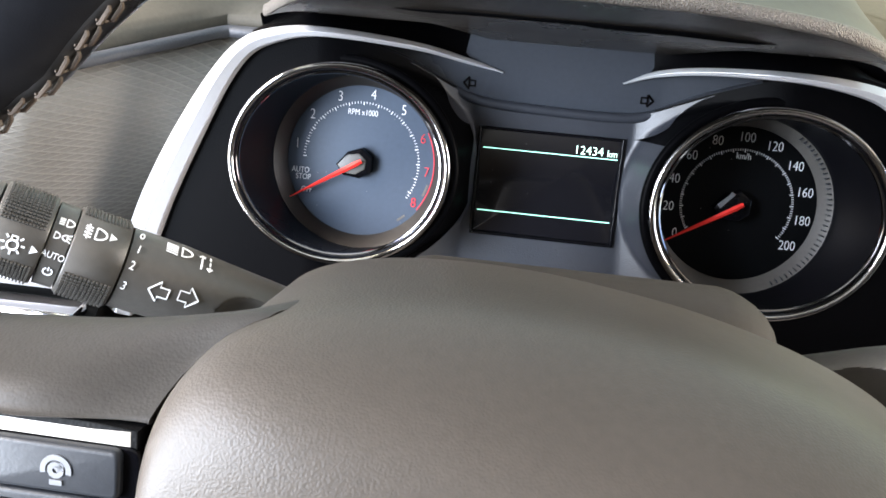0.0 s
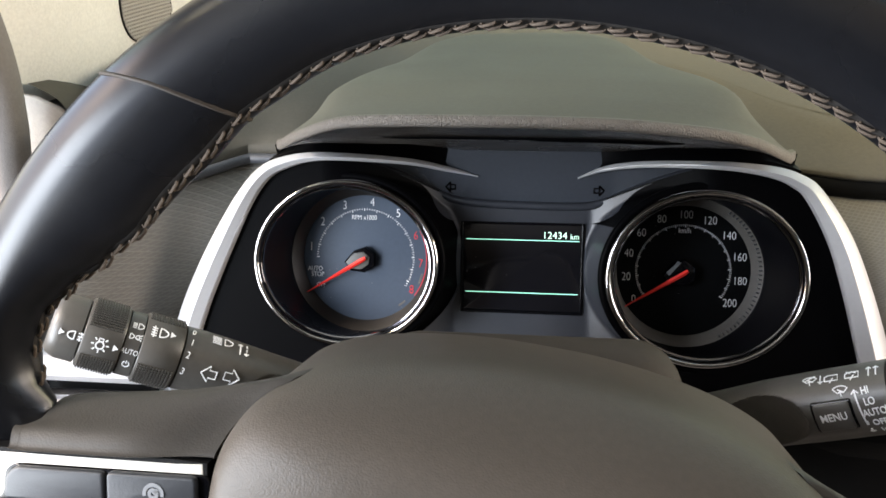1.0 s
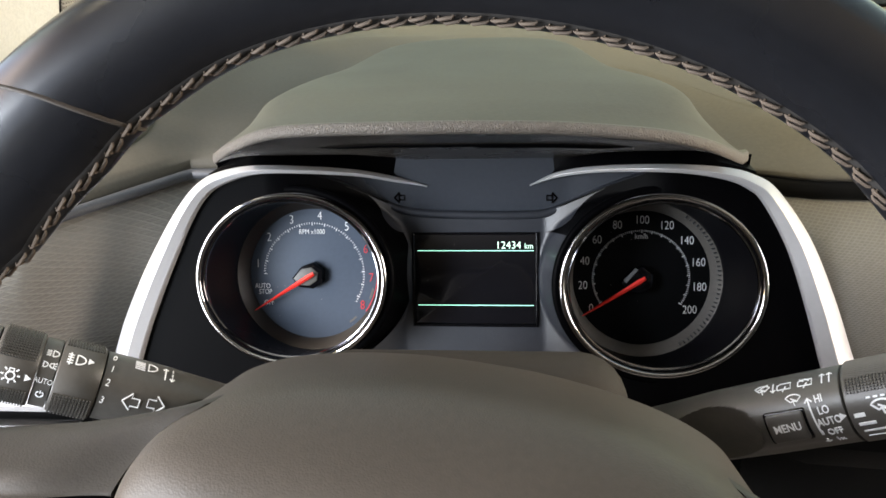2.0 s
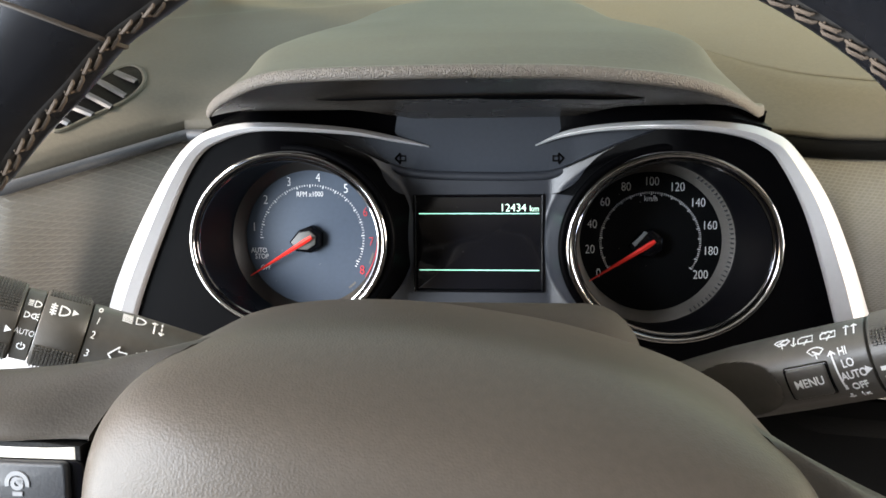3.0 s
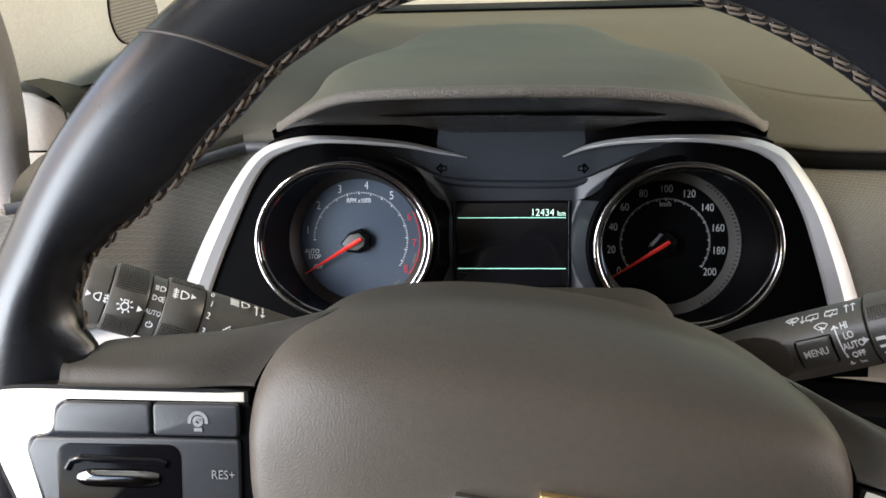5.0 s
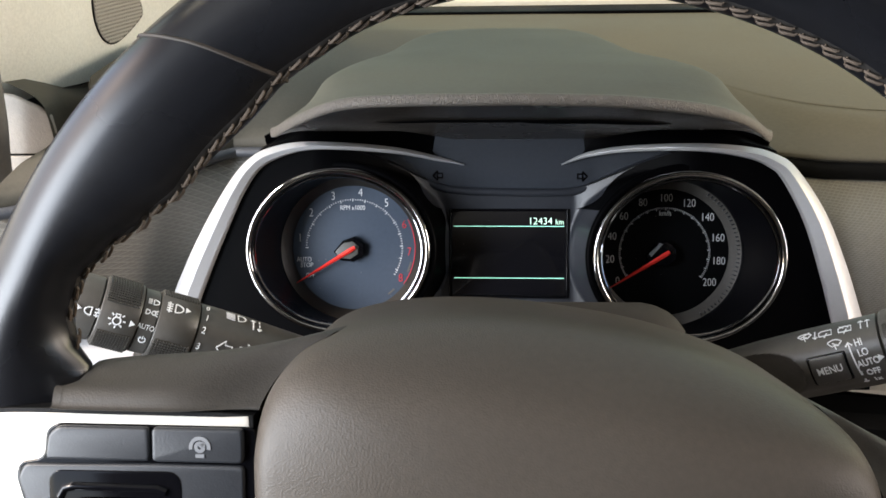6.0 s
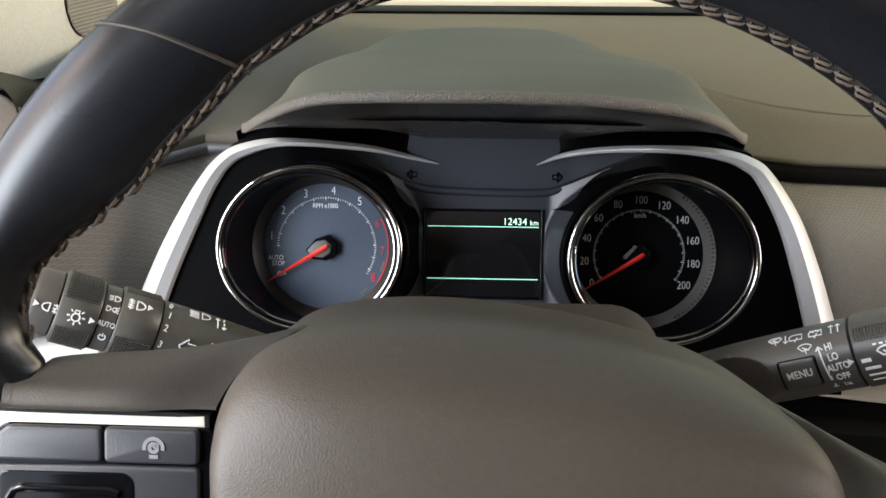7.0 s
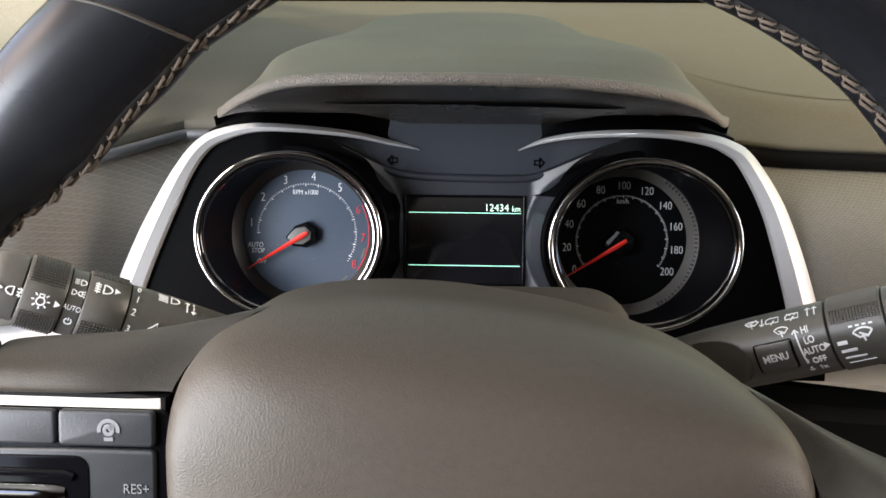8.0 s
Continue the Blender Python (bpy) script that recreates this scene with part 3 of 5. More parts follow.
tube(bm, [(pillar_x(p.x, p.y) + 0.0008, p.x, p.y) for p in tw], 0.0009, 6, True, up=(1, 0, 0))
part("grille_edge", bm, DARK, pillar, "dark gap round the loudspeaker grille")
bm = bmesh.new()
bm.faces.new([bm.verts.new((pillar_x(p.x, p.y) + 0.0012, p.x, p.y)) for p in tw])
bmesh.ops.triangulate(bm, faces=bm.faces)
grille = part("speaker_grille", bm, SEAL, pillar, "loudspeaker grille with fine bars")
tw_y, tw_z = [p.x for p in tw], [p.y for p in tw]
for across in (True, False):
    for c in np.arange(0.012, 0.077, 0.0030) if across else np.arange(0.108, 0.171, 0.0030):
        edge = []
        for (y0, z0), (y1, z1) in zip(zip(tw_y, tw_z), zip(tw_y[1:] + tw_y[:1], tw_z[1:] + tw_z[:1])):
            a, b = (z0, z1) if across else (y0, y1)
            if (a - c) * (b - c) < 0:
                t = (c - a) / (b - a)
                edge.append(y0 + (y1 - y0) * t if across else z0 + (z1 - z0) * t)
        if len(edge) > 1:
            bm = bmesh.new()
            line = [(q, c) if across else (c, q) for q in np.linspace(min(edge) + 0.0008, max(edge) - 0.0008, 6)]
            tube(bm, [(pillar_x(y, z) + 0.0014, y, z) for y, z in line], 0.0009, 6)
            part("grille_bar", bm, ENDCAP, grille)
bm = bmesh.new()
tube(bm, [(0.02 + pillar_x(y, z), y, z) for y, z in ((0.36, -0.01), (0.315, 0.020), (0.20, 0.12), (-0.15, 0.43))], 0.016, 8, flat=0.6)
part("windscreen_frit", bm, PIANO, pillar, "black edge of the windscreen")

seal = thing("door_seal", Matrix.Translation((-0.335, 0.452, 1.0)), "grey fabric door seal along the pillar", "door seal")
bm = bmesh.new()
tube(bm, cat([(-0.008, 0.02, -0.55), (-0.0075, 0.0, -0.05), (-0.0045, -0.004, 0.04), (0.0025, -0.006, 0.09), (0.0075, -0.014, 0.14), (0.012, -0.042, 0.22), (0.03, -0.11, 0.36), (0.06, -0.26, 0.56)], 6), 0.0145, 14, up=(1, 0, 0), flat=0.8)
part("seal_tube", bm, SEAL, seal)
bm = bmesh.new()
tube(bm, cat([(-0.028, 0.015, -0.55), (-0.0275, -0.005, -0.05), (-0.0245, -0.009, 0.04), (-0.0175, -0.011, 0.09), (-0.0125, -0.019, 0.14), (-0.008, -0.047, 0.22), (0.01, -0.115, 0.36), (0.04, -0.265, 0.56)], 6), 0.0025, 8, up=(1, 0, 0))
part("seal_lip", bm, DIALRIM, seal, "thin pale lip of the seal")

# ---- instrument cluster: u across, v up its face, n towards the driver ----
ca, sa = math.cos(radians(18.8)), math.sin(radians(18.8))
CLUSTER = Matrix(((1, 0, 0, 0), (0, sa, -ca, 0.4215), (0, ca, sa, 1.005), (0, 0, 0, 1)))
cluster = thing("instrument_cluster", CLUSTER, "black instrument cluster with two chrome-ringed dials and a small screen", "instrument cluster")
RINGS = ((-0.1010, 0.0045, 0.0535, 0.0476), (0.1048, 0.0014, 0.0540, 0.0488))
DIALS = ((-0.0970, 0.0032), (0.0976, 0.0011))
TRIM_L = [(-0.217, -0.078, 0.016), (-0.2025, -0.030, 0.0162), (-0.1930, -0.006, 0.0156), (-0.1805, 0.019, 0.0140), (-0.1655, 0.0440, 0.0110), (-0.1525, 0.0590, 0.0090), (-0.138, 0.0660, 0.0074), (-0.114, 0.0690, 0.0048),
          (-0.071, 0.0665, 0.0040), (-0.044, 0.0610, 0.0030), (-0.027, 0.0560, 0.0006)]
TRIM_R = [(0.2075, -0.047, 0.0175), (0.2025, -0.032, 0.0170), (0.1930, -0.003, 0.0155), (0.1800, 0.028, 0.0130), (0.1630, 0.0530, 0.0100), (0.1510, 0.0612, 0.0082), (0.136, 0.0652, 0.0064), (0.110, 0.0672, 0.0046),
          (0.074, 0.0668, 0.0038), (0.050, 0.0635, 0.0032), (0.033, 0.0560, 0.0008)]


def rise(u):
    """How far the surface outside the rings stands out."""
    return 0.004 + 0.041 * step(0.030, 0.115, abs(u))


def face_n(u, v):
    out = rise(u) - 0.006
    best = -1.0
    for cx, cy, a, b in RINGS:
        rho = math.hypot((u - cx) / a, (v - cy) / b)
        best = max(best, 0.036 * (1 - step(0.0, 0.013, (rho - 1) * 0.051)))
    return max(out, best, 0.0)


TOP_L = sorted([(u, v) for u, v, w in TRIM_L[4:]])
TOP_R = sorted([(u, v) for u, v, w in TRIM_R[3:]])


def trim_top(u):
    """The height of the trim arcs over the face."""
    for pts in (TOP_L, TOP_R):
        for (u0, v0), (u1, v1) in zip(pts, pts[1:]):
            if u0 <= u <= u1:
                return v0 + (v1 - v0) * (u - u0) / (u1 - u0)
    return 0.045 if abs(u) < 0.1 else 0.03


EDGE = sorted([(v, abs(u)) for u, v, w in TRIM_L[:7]])


def half_width(v):
    for (v0, u0), (v1, u1) in zip(EDGE, EDGE[1:]):
        if v0 <= v <= v1:
            return u0 + (u1 - u0) * (v - v0) / (v1 - v0)
    return 0.206 if v < 0 else 0.13


low = cat([(-0.097, 0.0655, 0), (-0.0850, 0.0620, 0), (-0.0743, 0.0582, 0), (-0.0629, 0.0530, 0), (-0.0467, 0.0453, 0), (-0.0304, 0.0419, 0), (0.0018, 0.0407, 0), (0.0336, 0.0407, 0), (0.0470, 0.0428, 0), (0.0618, 0.0491, 0), (0.0740, 0.0545, 0), (0.0860, 0.0590, 0), (0.099, 0.0635, 0)], 6)


def panel_low(u):
    """The lower edge of the warning light panel."""
    for a, b in zip(low, low[1:]):
        if a.x <= u <= b.x:
            return a.y + (b.y - a.y) * (u - a.x) / (b.x - a.x)
    return 0.06


bm = bmesh.new()
G = 0.0016
nu, nv = int(0.42 / G), int(0.142 / G)
grid, heights = {}, {}
for i in range(nu + 1):
    for j in range(nv + 1):
        u, v = -0.21 + G * i, -0.075 + G * j
        if abs(u) > half_width(v) - 0.003 or (v > 0.03 and v > trim_top(u) - 0.0015):
            continue
        if any(math.hypot((u - cx) / a, (v - cy) / b) < 0.985 for cx, cy, a, b in RINGS):
            continue
        if -0.097 < u < 0.099 and v > panel_low(u):
            if v - G >= panel_low(u):
                continue
            v = panel_low(u)
        heights[i, j] = v
        if abs(u - 0.0008) < 0.0355 and abs(v) < 0.0258:
            continue
        heights[i, j] = v
        grid[i, j] = bm.verts.new((u, v, face_n(u, v)))
for i, j in list(grid):
    q = [grid.get(k) for k in ((i, j), (i + 1, j), (i + 1, j + 1), (i, j + 1))]
    q = [v for v in q if v]
    if len(q) > 2:
        bm.faces.new(q)
mask = part("mask", bm, MASK, cluster, "satin black face around the dials, its black also standing for shade left of the screen", angle=75)
# the grey centre piece round the screen: four smooth fields between the rings, the panel and the screen


def ring_side(which, v, k=1.035):
    """Where the ring's outer foot lies at height v, on the side towards the screen."""
    cx, cy, a, b = RINGS[which]
    e = 1 - ((v - cy) / (b * k)) ** 2
    return cx + (1 - 2 * which) * a * k * math.sqrt(max(0.0, e))


def ring_top(u, k=1.035):
    best = -1.0
    for cx, cy, a, b in RINGS:
        e = 1 - ((u - cx) / (a * k)) ** 2
        if e > 0:
            best = max(best, cy + b * k * math.sqrt(e))
    return best


def field(bm, rows):
    loft(bm, [[(u, v, face_n(u, v) + 0.0013) for u, v in r] for r in rows], closed=False)


bm = bmesh.new()
for which, u1 in ((0, -0.0366), (1, 0.0382)):
    rows = []
    for v in np.linspace(-0.050, 0.0282, 40):
        # left field stops short, so the black mask stands in for that slope's shade
        u0 = ring_side(which, v, 1.22 if which == 0 else 1.035)
        u0 = min(max(u0, -0.064), -0.0385) if which == 0 else min(u0, 0.066)
        rows.append([(u0 + (u1 - u0) * k / 14, v) for k in range(15)])
    field(bm, rows)
rows = []
for u in np.linspace(-0.072, 0.075, 90):
    v0, v1 = max(0.0282, ring_top(u)), panel_low(u) - 0.0010
    v0 += (v1 - v0) * step(0.040, 0.062 if u < 0 else 0.074, abs(u))
    rows.append([(u, v0 + (max(v1, v0 + 0.0002) - v0) * k / 8) for k in range(9)])
field(bm, rows)
field(bm, [[(u, -0.050 + 0.0218 * k / 6) for k in range(7)] for u in np.linspace(-0.0366, 0.0382, 20)])
part("centre_surround", bm, SURROUND, cluster, "satin grey surround of the screen", angle=75)

# panel for the warning lights
bm = bmesh.new()


def panel_n(u):
    return 0.0022 + 0.25 * max(0.0, rise(u) - 0.012)


def panel_top(u):
    """The panel runs on upwards behind the trim arcs."""
    return 0.084 if -0.046 < u < 0.052 else max(0.062, trim_top(u) - 0.001)


rows = []
for p in low:
    top = panel_top(p.x)
    rows.append([(p.x, p.y, panel_n(p.x) - 0.006), (p.x, p.y, panel_n(p.x) - 0.0005), (p.x, p.y + 0.0006, panel_n(p.x))]
                + [(p.x, p.y + 0.0006 + (top - p.y - 0.0006) * k / 5, panel_n(p.x)) for k in range(1, 6)])
loft(bm, rows, closed=False)
bmesh.ops.smooth_vert(bm, verts=[v for v in bm.verts if v.co.y > 0.06], factor=0.5, use_axis_x=False, use_axis_y=True, use_axis_z=False)
panel = part("warning_light_panel", bm, SMOKED, cluster, "smoked dark panel for the warning lights")
bm = bmesh.new()
tube(bm, [(p.x, p.y - 0.0022, panel_n(p.x) - 0.0002) for p in low], 0.0025, 12)
part("panel_rim", bm, SURROUND, cluster, "grey rim under the warning light panel")
for cx, cy, sgn in ((-0.0436, 0.0490, -1), (0.0460, 0.0483, 1)):
    bm = bmesh.new()
    a = [(0.0034, 0.0), (0.0002, 0.0034), (0.0002, 0.0016), (-0.0034, 0.0016), (-0.0034, -0.0016), (0.0002, -0.0016), (0.0002, -0.0034)]
    pts = [(cx + sgn * x * 0.86, cy + y * 0.86) for x, y in a]
    bars(bm, [pts + [pts[0]], [pts[1], pts[0], pts[6], pts[1]]], 0.0010, 0.0021, 0.0027)
    part("turn_arrow", bm, PIANO, panel, "unlit turn signal arrow")

# screen
bm = bmesh.new()
slab(bm, rrect(-0.0352, 0.0368, -0.0268, 0.0268, 0.0008), -0.003, 0.0006, 0.0003)
screen = part("screen", bm, SCREEN, cluster, "small dark screen that shows the distance")
bm = bmesh.new()
for x0, x1, y0, y1 in ((-0.0366, -0.0352, -0.0282, 0.0282), (0.0368, 0.0382, -0.0282, 0.0282), (-0.0352, 0.0368, 0.0268, 0.0282), (-0.0352, 0.0368, -0.0282, -0.0268)):
    box(bm, x0, x1, y0, y1, -0.002, 0.0026, 0.0004)
part("screen_frame", bm, PIANO, cluster, "thin black frame of the screen")
for v0 in (0.0172, -0.0155):
    bm = bmesh.new()
    bars(bm, [[(-0.0335, v0), (0.0355, v0)]], 0.0004, 0.0006, 0.0009)
    part("line", bm, GLOW, screen, "thin teal line on the screen")
part("distance_reading", moved(writing("12434", 0.0062, 0.98, bold=-0.010), Matrix.Translation((0.0206, 0.0203, 0.0007))), GLOWTEXT, screen, "pale glowing distance figures")
part("distance_unit", moved(writing("km", 0.0050, 0.86, bold=-0.010), Matrix.Translation((0.0326, 0.0198, 0.0007))), GLOWTEXT, screen, "pale glowing unit")

# outer trim arcs
for pts in (TRIM_L, TRIM_R):
    sgn = 1 if pts is TRIM_L else -1
    path = cat([Vector(p) for p in pts], 8)
    rings = []
    for i, p in enumerate(path):
        a, b = path[max(0, i - 1)], path[min(len(path) - 1, i + 1)]
        d = Vector((b.x - a.x, b.y - a.y)).normalized()
        inn = Vector((d.y, -d.x)) * sgn
        w, n = max(0.0008, p.z), rise(p.x)
        e = [(0.0, -0.016), (0.0, -0.0044), (0.04, -0.0034), (0.55, 0.0020), (0.59, 0.0020), (0.95, -0.0010), (1.0, -0.0022), (1.0, -0.016)]
        k = min(1.0, w / 0.008)
        rings.append([(p.x + inn.x * w * q, p.y + inn.y * w * q, n + h * k) for q, h in e])
    bm = bmesh.new()
    loft(bm, rings)
    part("outer_trim", bm, SILVER, cluster, "satin silver arc round the cluster", angle=25)

# black shoulders that close the gap between the trim arcs and the hood
for sgn, u0, u1, tip in ((-1, 0.146, 0.043, 0.0282), (1, 0.152, 0.049, 0.0342)):
    rows = []
    for t in np.linspace(0, 1, 30):
        u = sgn * (u0 + (tip - u0) * t)
        v, n, high = trim_top(u) + 0.0004, rise(u) - 0.0040, 0.087 - 0.015 * step(0.122, 0.150, abs(u))
        if abs(u) < u1:
            high = v + 0.0024 + (high - v - 0.0024) * (abs(u) - tip) / (u1 - tip)
            n -= 0.002 * (u1 - abs(u)) / (u1 - tip)
        rows.append([(u, v - 0.003, n - 0.010), (u, v, n - 0.001), (u, v + 0.002, n - 0.002), (u, 0.5 * (v + high), 0.6 * n), (u, high, 0.002 + 0.027 * step(0.098, 0.134, abs(u)))])
    bm = bmesh.new()
    loft(bm, rows, closed=False)
    part("shoulder", bm, MASK, cluster, "satin black shoulder above the trim arc")

# dials
NUM, TICK = (0.0352, 0.0338), (0.0312, 0.0282)


def dial(which, name, label, face, numerals, angle_of, minor, dark_end):
    cx, cy = DIALS[which]
    rx, ry, ra, rb = RINGS[which]
    bm = bmesh.new()
    slab(bm, ellipse(cx, cy, 0.0450, 0.0450), -0.004, 0.0, 0.0004)
    d = part(name, bm, face, cluster, label)
    # well from the dial out to the ring
    bm = bmesh.new()
    loft(bm, [[(x, y, n) for x, y in ellipse(cx + (rx - cx) * k, cy + (ry - cy) * k, 0.0447 + (ra - 0.0447) * q, 0.0447 + (rb - 0.0447) * q)]
              for k, q, n in ((0, 0, -0.002), (0, 0.03, 0.0088), (0.1, 0.12, 0.011), (0.35, 0.4, 0.017), (0.75, 0.78, 0.027), (1.0, 1.0, 0.037))], cap0=False, cap1=False)
    part("dial_well", bm, WELL, cluster, "gloss black well of the dial")
    bm = bmesh.new()
    ring = []
    for q in range(73):
        a = 2 * math.pi * q / 72
        ring.append([(cx + r * math.cos(a), cy + r * math.sin(a), n) for r, n in ((0.0394, 0.0004), (0.0396, 0.0010), (0.0402, 0.0016), (0.0444, 0.0082), (0.0450, 0.0086), (0.0450, 0.0004))])
    loft(bm, ring[:-1], loop=True)
    rim = part("dial_rim", bm, DIALRIM if which else TACHRIM, cluster, "raised bronze-grey rim of the dial")
    # chrome ring: two beads
    bm = bmesh.new()
    tube(bm, [(x, y, 0.0385) for x, y in ellipse(rx, ry, ra, rb, 96)], 0.0018, 12, True)
    part("chrome_ring", bm, CHROME, cluster, "polished chrome ring")
    bm = bmesh.new()
    tube(bm, [(x, y, 0.0372) for x, y in ellipse(rx, ry, ra - 0.0032, rb - 0.0032, 96)], 0.0009, 8, True)
    part("inner_ring", bm, DARKCHROME, cluster, "fine inner chrome bead")
    bm = bmesh.new()
    tube(bm, [(x, y, 0.0345) for x, y in ellipse(rx, ry, ra + 0.0032, rb + 0.0032, 96)], 0.0026, 10, True)
    part("outer_bead", bm, MASK, cluster, "black bead outside the ring")
    # numerals and ticks
    for i, text in enumerate(numerals):
        if not text:
            continue
        a = radians(angle_of(i))
        size = 0.0076 if which == 0 else 0.0070
        mat = REDPRINT if which == 0 and int(text) >= 6 else WHITE
        r = NUM[which]
        part("numeral", moved(writing(text, size, 0.80, bold=-0.016), Matrix.Translation((cx + r * math.cos(a), cy + r * math.sin(a), 0.0003))), mat, d)
    first, last = angle_of(0 if which else 1), angle_of(len(numerals) - 1)
    count = (len(numerals) - 1 - (0 if which else 1)) * minor
    start = first + (0 if which else 10)
    count_all = count + (0 if which else 2)
    for k in range(count_all + 1):
        a = start + (last - start) * k / count_all
        big = k % (minor // 2) == 0
        bm = bmesh.new()
        c, s = math.cos(radians(a)), math.sin(radians(a))
        r0, r1 = (TICK[which] - 0.0018, TICK[which]) if big else (TICK[which] - 0.0011, TICK[which])
        bars(bm, [[(cx + r0 * c, cy + r0 * s), (cx + r1 * c, cy + r1 * s)]], 0.00045 if big else 0.0003, 0.0, 0.0003)
        part("tick", bm, WHITE, d)
    # hub and needle
    a = radians(211.3 if which == 0 else 213)
    c, s = math.cos(a), math.sin(a)

    def loc(x, y):
        return (cx + x * c - y * s, cy + x * s + y * c)
    bm = bmesh.new()
    slab(bm, [loc(*p) for p in ((0.0116, -0.0046), (0.0110, 0.0022), (0.0040, 0.0076), (-0.0030, 0.0074), (-0.0072, 0.0010), (-0.0046, -0.0060), (0.0030, -0.0076))], 0.0, 0.0062, 0.0014)
    hub = part("needle_hub", bm, PIANO, d, "faceted black hub of the needle")
    bm = bmesh.new()
    slab(bm, [loc(*p) for p in ((0.0106, -0.0040), (0.0100, 0.0010), (0.0046, 0.0048), (-0.0010, 0.0046), (-0.0040, 0.0010), (-0.0024, -0.0040), (0.0030, -0.0060))], 0.0058, 0.0070, 0.0005)
    part("hub_facet", bm, PIANO if which else DIALRIM, hub, "facet of the hub")
    bm = bmesh.new()
    prof = []
    for x, w, n in ((-0.0020, 0.0011, 0.0096), (0.002, 0.0014, 0.0098), (0.012, 0.0012, 0.0088), (0.028, 0.0008, 0.0066), (0.0445 if which == 0 else 0.0405, 0.0003, 0.0050)):
        prof.append([(*loc(x, -w), n - 0.0008), (*loc(x, 0), n), (*loc(x, w), n - 0.0008), (*loc(x, 0), n - 0.0014)])
    loft(bm, prof)
    part("needle", bm, NEEDLE, d, "slim red needle at rest", angle=20)
    return d


tach = dial(0, "tachometer", "blue-grey tachometer face with white and red numerals", DIALGREY, ["", "1", "2", "3", "4", "5", "6", "7", "8"], lambda i: 82.9 + 29.0 * (4 - i), 10, True)
speedo = dial(1, "speedometer", "black speedometer face with white numerals", DIALBLACK, ["0", "20", "40", "60", "80", "100", "120", "140", "160", "180", "200"], lambda i: 89.3 + 24.6 * (5 - i), 10, False)
cx, cy = DIALS[0]
for text, size, x, y in (("RPM x1000", 0.0043, -0.0008, 0.0254), ("AUTO", 0.0043, -0.0322, -0.0076), ("STOP", 0.0043, -0.0306, -0.0112), ("OFF", 0.0043, -0.0284, -0.0178)):
    part("dial_word", moved(writing(text, size, 0.8, bold=-0.008), Matrix.Translation((cx + x, cy + y, 0.0003))), WHITE, tach)
bm = bmesh.new()
bars(bm, [[(cx + 0.0388 * math.cos(radians(a)), cy + 0.0388 * math.sin(radians(a))) for a in np.linspace(28, -36, 25)]], 0.00045, 0.0, 0.0003)
part("red_arc", bm, REDPRINT, tach, "red warning arc")
for a0, a1, r in ((-14, -24, 0.0372), (-46, -54, 0.0365)):
    bm = bmesh.new()
    bars(bm, [[(cx + r * math.cos(radians(a)), cy + r * math.sin(radians(a))) for a in np.linspace(a0, a1, 8)]], 0.0012, 0.0, 0.0003)
    part("scale_mark", bm, DIALRIM, tach, "grey mark beside the scale")
cx, cy = DIALS[1]
bm = bmesh.new()
slab(bm, [(cx + x, cy + y) for x, y in ((-0.0090, -0.0022), (-0.0022, 0.0056), (-0.0038, 0.0062), (-0.0104, -0.0004))], 0.004, 0.0074, 0.0003)
part("hub_facet", bm, PALE, speedo, "pale facet beside the needle")
for k in range(34):
    a = radians(56 - 116 * k / 33)
    c, s = math.cos(a), math.sin(a)
    bm = bmesh.new()
    slab(bm, [(cx + r * c - w * s, cy + r * s + w * c) for r, w in ((0.0425, -0.0003), (0.0442, -0.0003), (0.0442, 0.0003), (0.0425, 0.0003))], 0.004, 0.0085, 0.0001)
    part("rim_tick", bm, SURROUND, speedo)
part("dial_word", moved(writing("km/h", 0.0045, 0.82), Matrix.Translation((cx + 0.0, cy + 0.0243, 0.0003))), WHITE, speedo)

# ---- steering wheel: u across, v up its face, n towards the driver ----
cw, sw = math.cos(radians(19.7)), math.sin(radians(19.7))
WHEEL = Matrix(((1, 0, 0, 0.0108), (0, sw, -cw, 0.137), (0, cw, sw, 1.05), (0, 0, 0, 1)))
wheel = thing("steering_wheel", WHEEL, "black leather steering wheel with grey stitching and silver-trimmed spokes", "steering wheel")
RIM, TUBE = 0.1725, 0.0158
INNER = [(0, 0.1543), (30, 0.1552), (41, 0.1530), (50, 0.1494), (60, 0.1494), (66, 0.1540), (71, 0.1600), (75.5, 0.1642), (79.5, 0.1636), (82.5, 0.1590), (84.5, 0.1520), (90, 0.1455), (104, 0.1455), (112, 0.156), (180, 0.1565)]


def inner(a):
    """The inner edge of the rim, with its thumb rests, on the wheel turned a little to the right."""
    d = abs((a - 80.5 + 180) % 360 - 180)
    for (a0, r0), (a1, r1) in zip(INNER, INNER[1:]):
        if a0 <= d <= a1:
            return r0 + (r1 - r0) * step(a0, a1, d)


def outer(a):
    d = abs((a - 80.5 + 180) % 360 - 180)
    return 0.1905 + 0.0055 * step(74, 88, d) * (1 - step(100, 116, d))


def rim_point(a, q, lift=0.0):
    """A point on the rim's skin: a round the wheel, q round the tube (0: outwards, 90: towards the driver)."""
    c, s = math.cos(radians(a)), math.sin(radians(a))
    cq, sq = math.cos(radians(q)), math.sin(radians(q))
    r = RIM + ((outer(a) - RIM) + lift) * cq if cq > 0 else RIM + ((RIM - inner(a)) + lift) * cq
    d = abs((a - 80.5 + 180) % 360 - 180)
    sunk = 1 - 0.50 * step(77, 84, d) * (1 - step(103, 112, d)) * max(0.0, -cq)
    return Vector((r * c, r * s, (TUBE + lift) * sq * sunk))


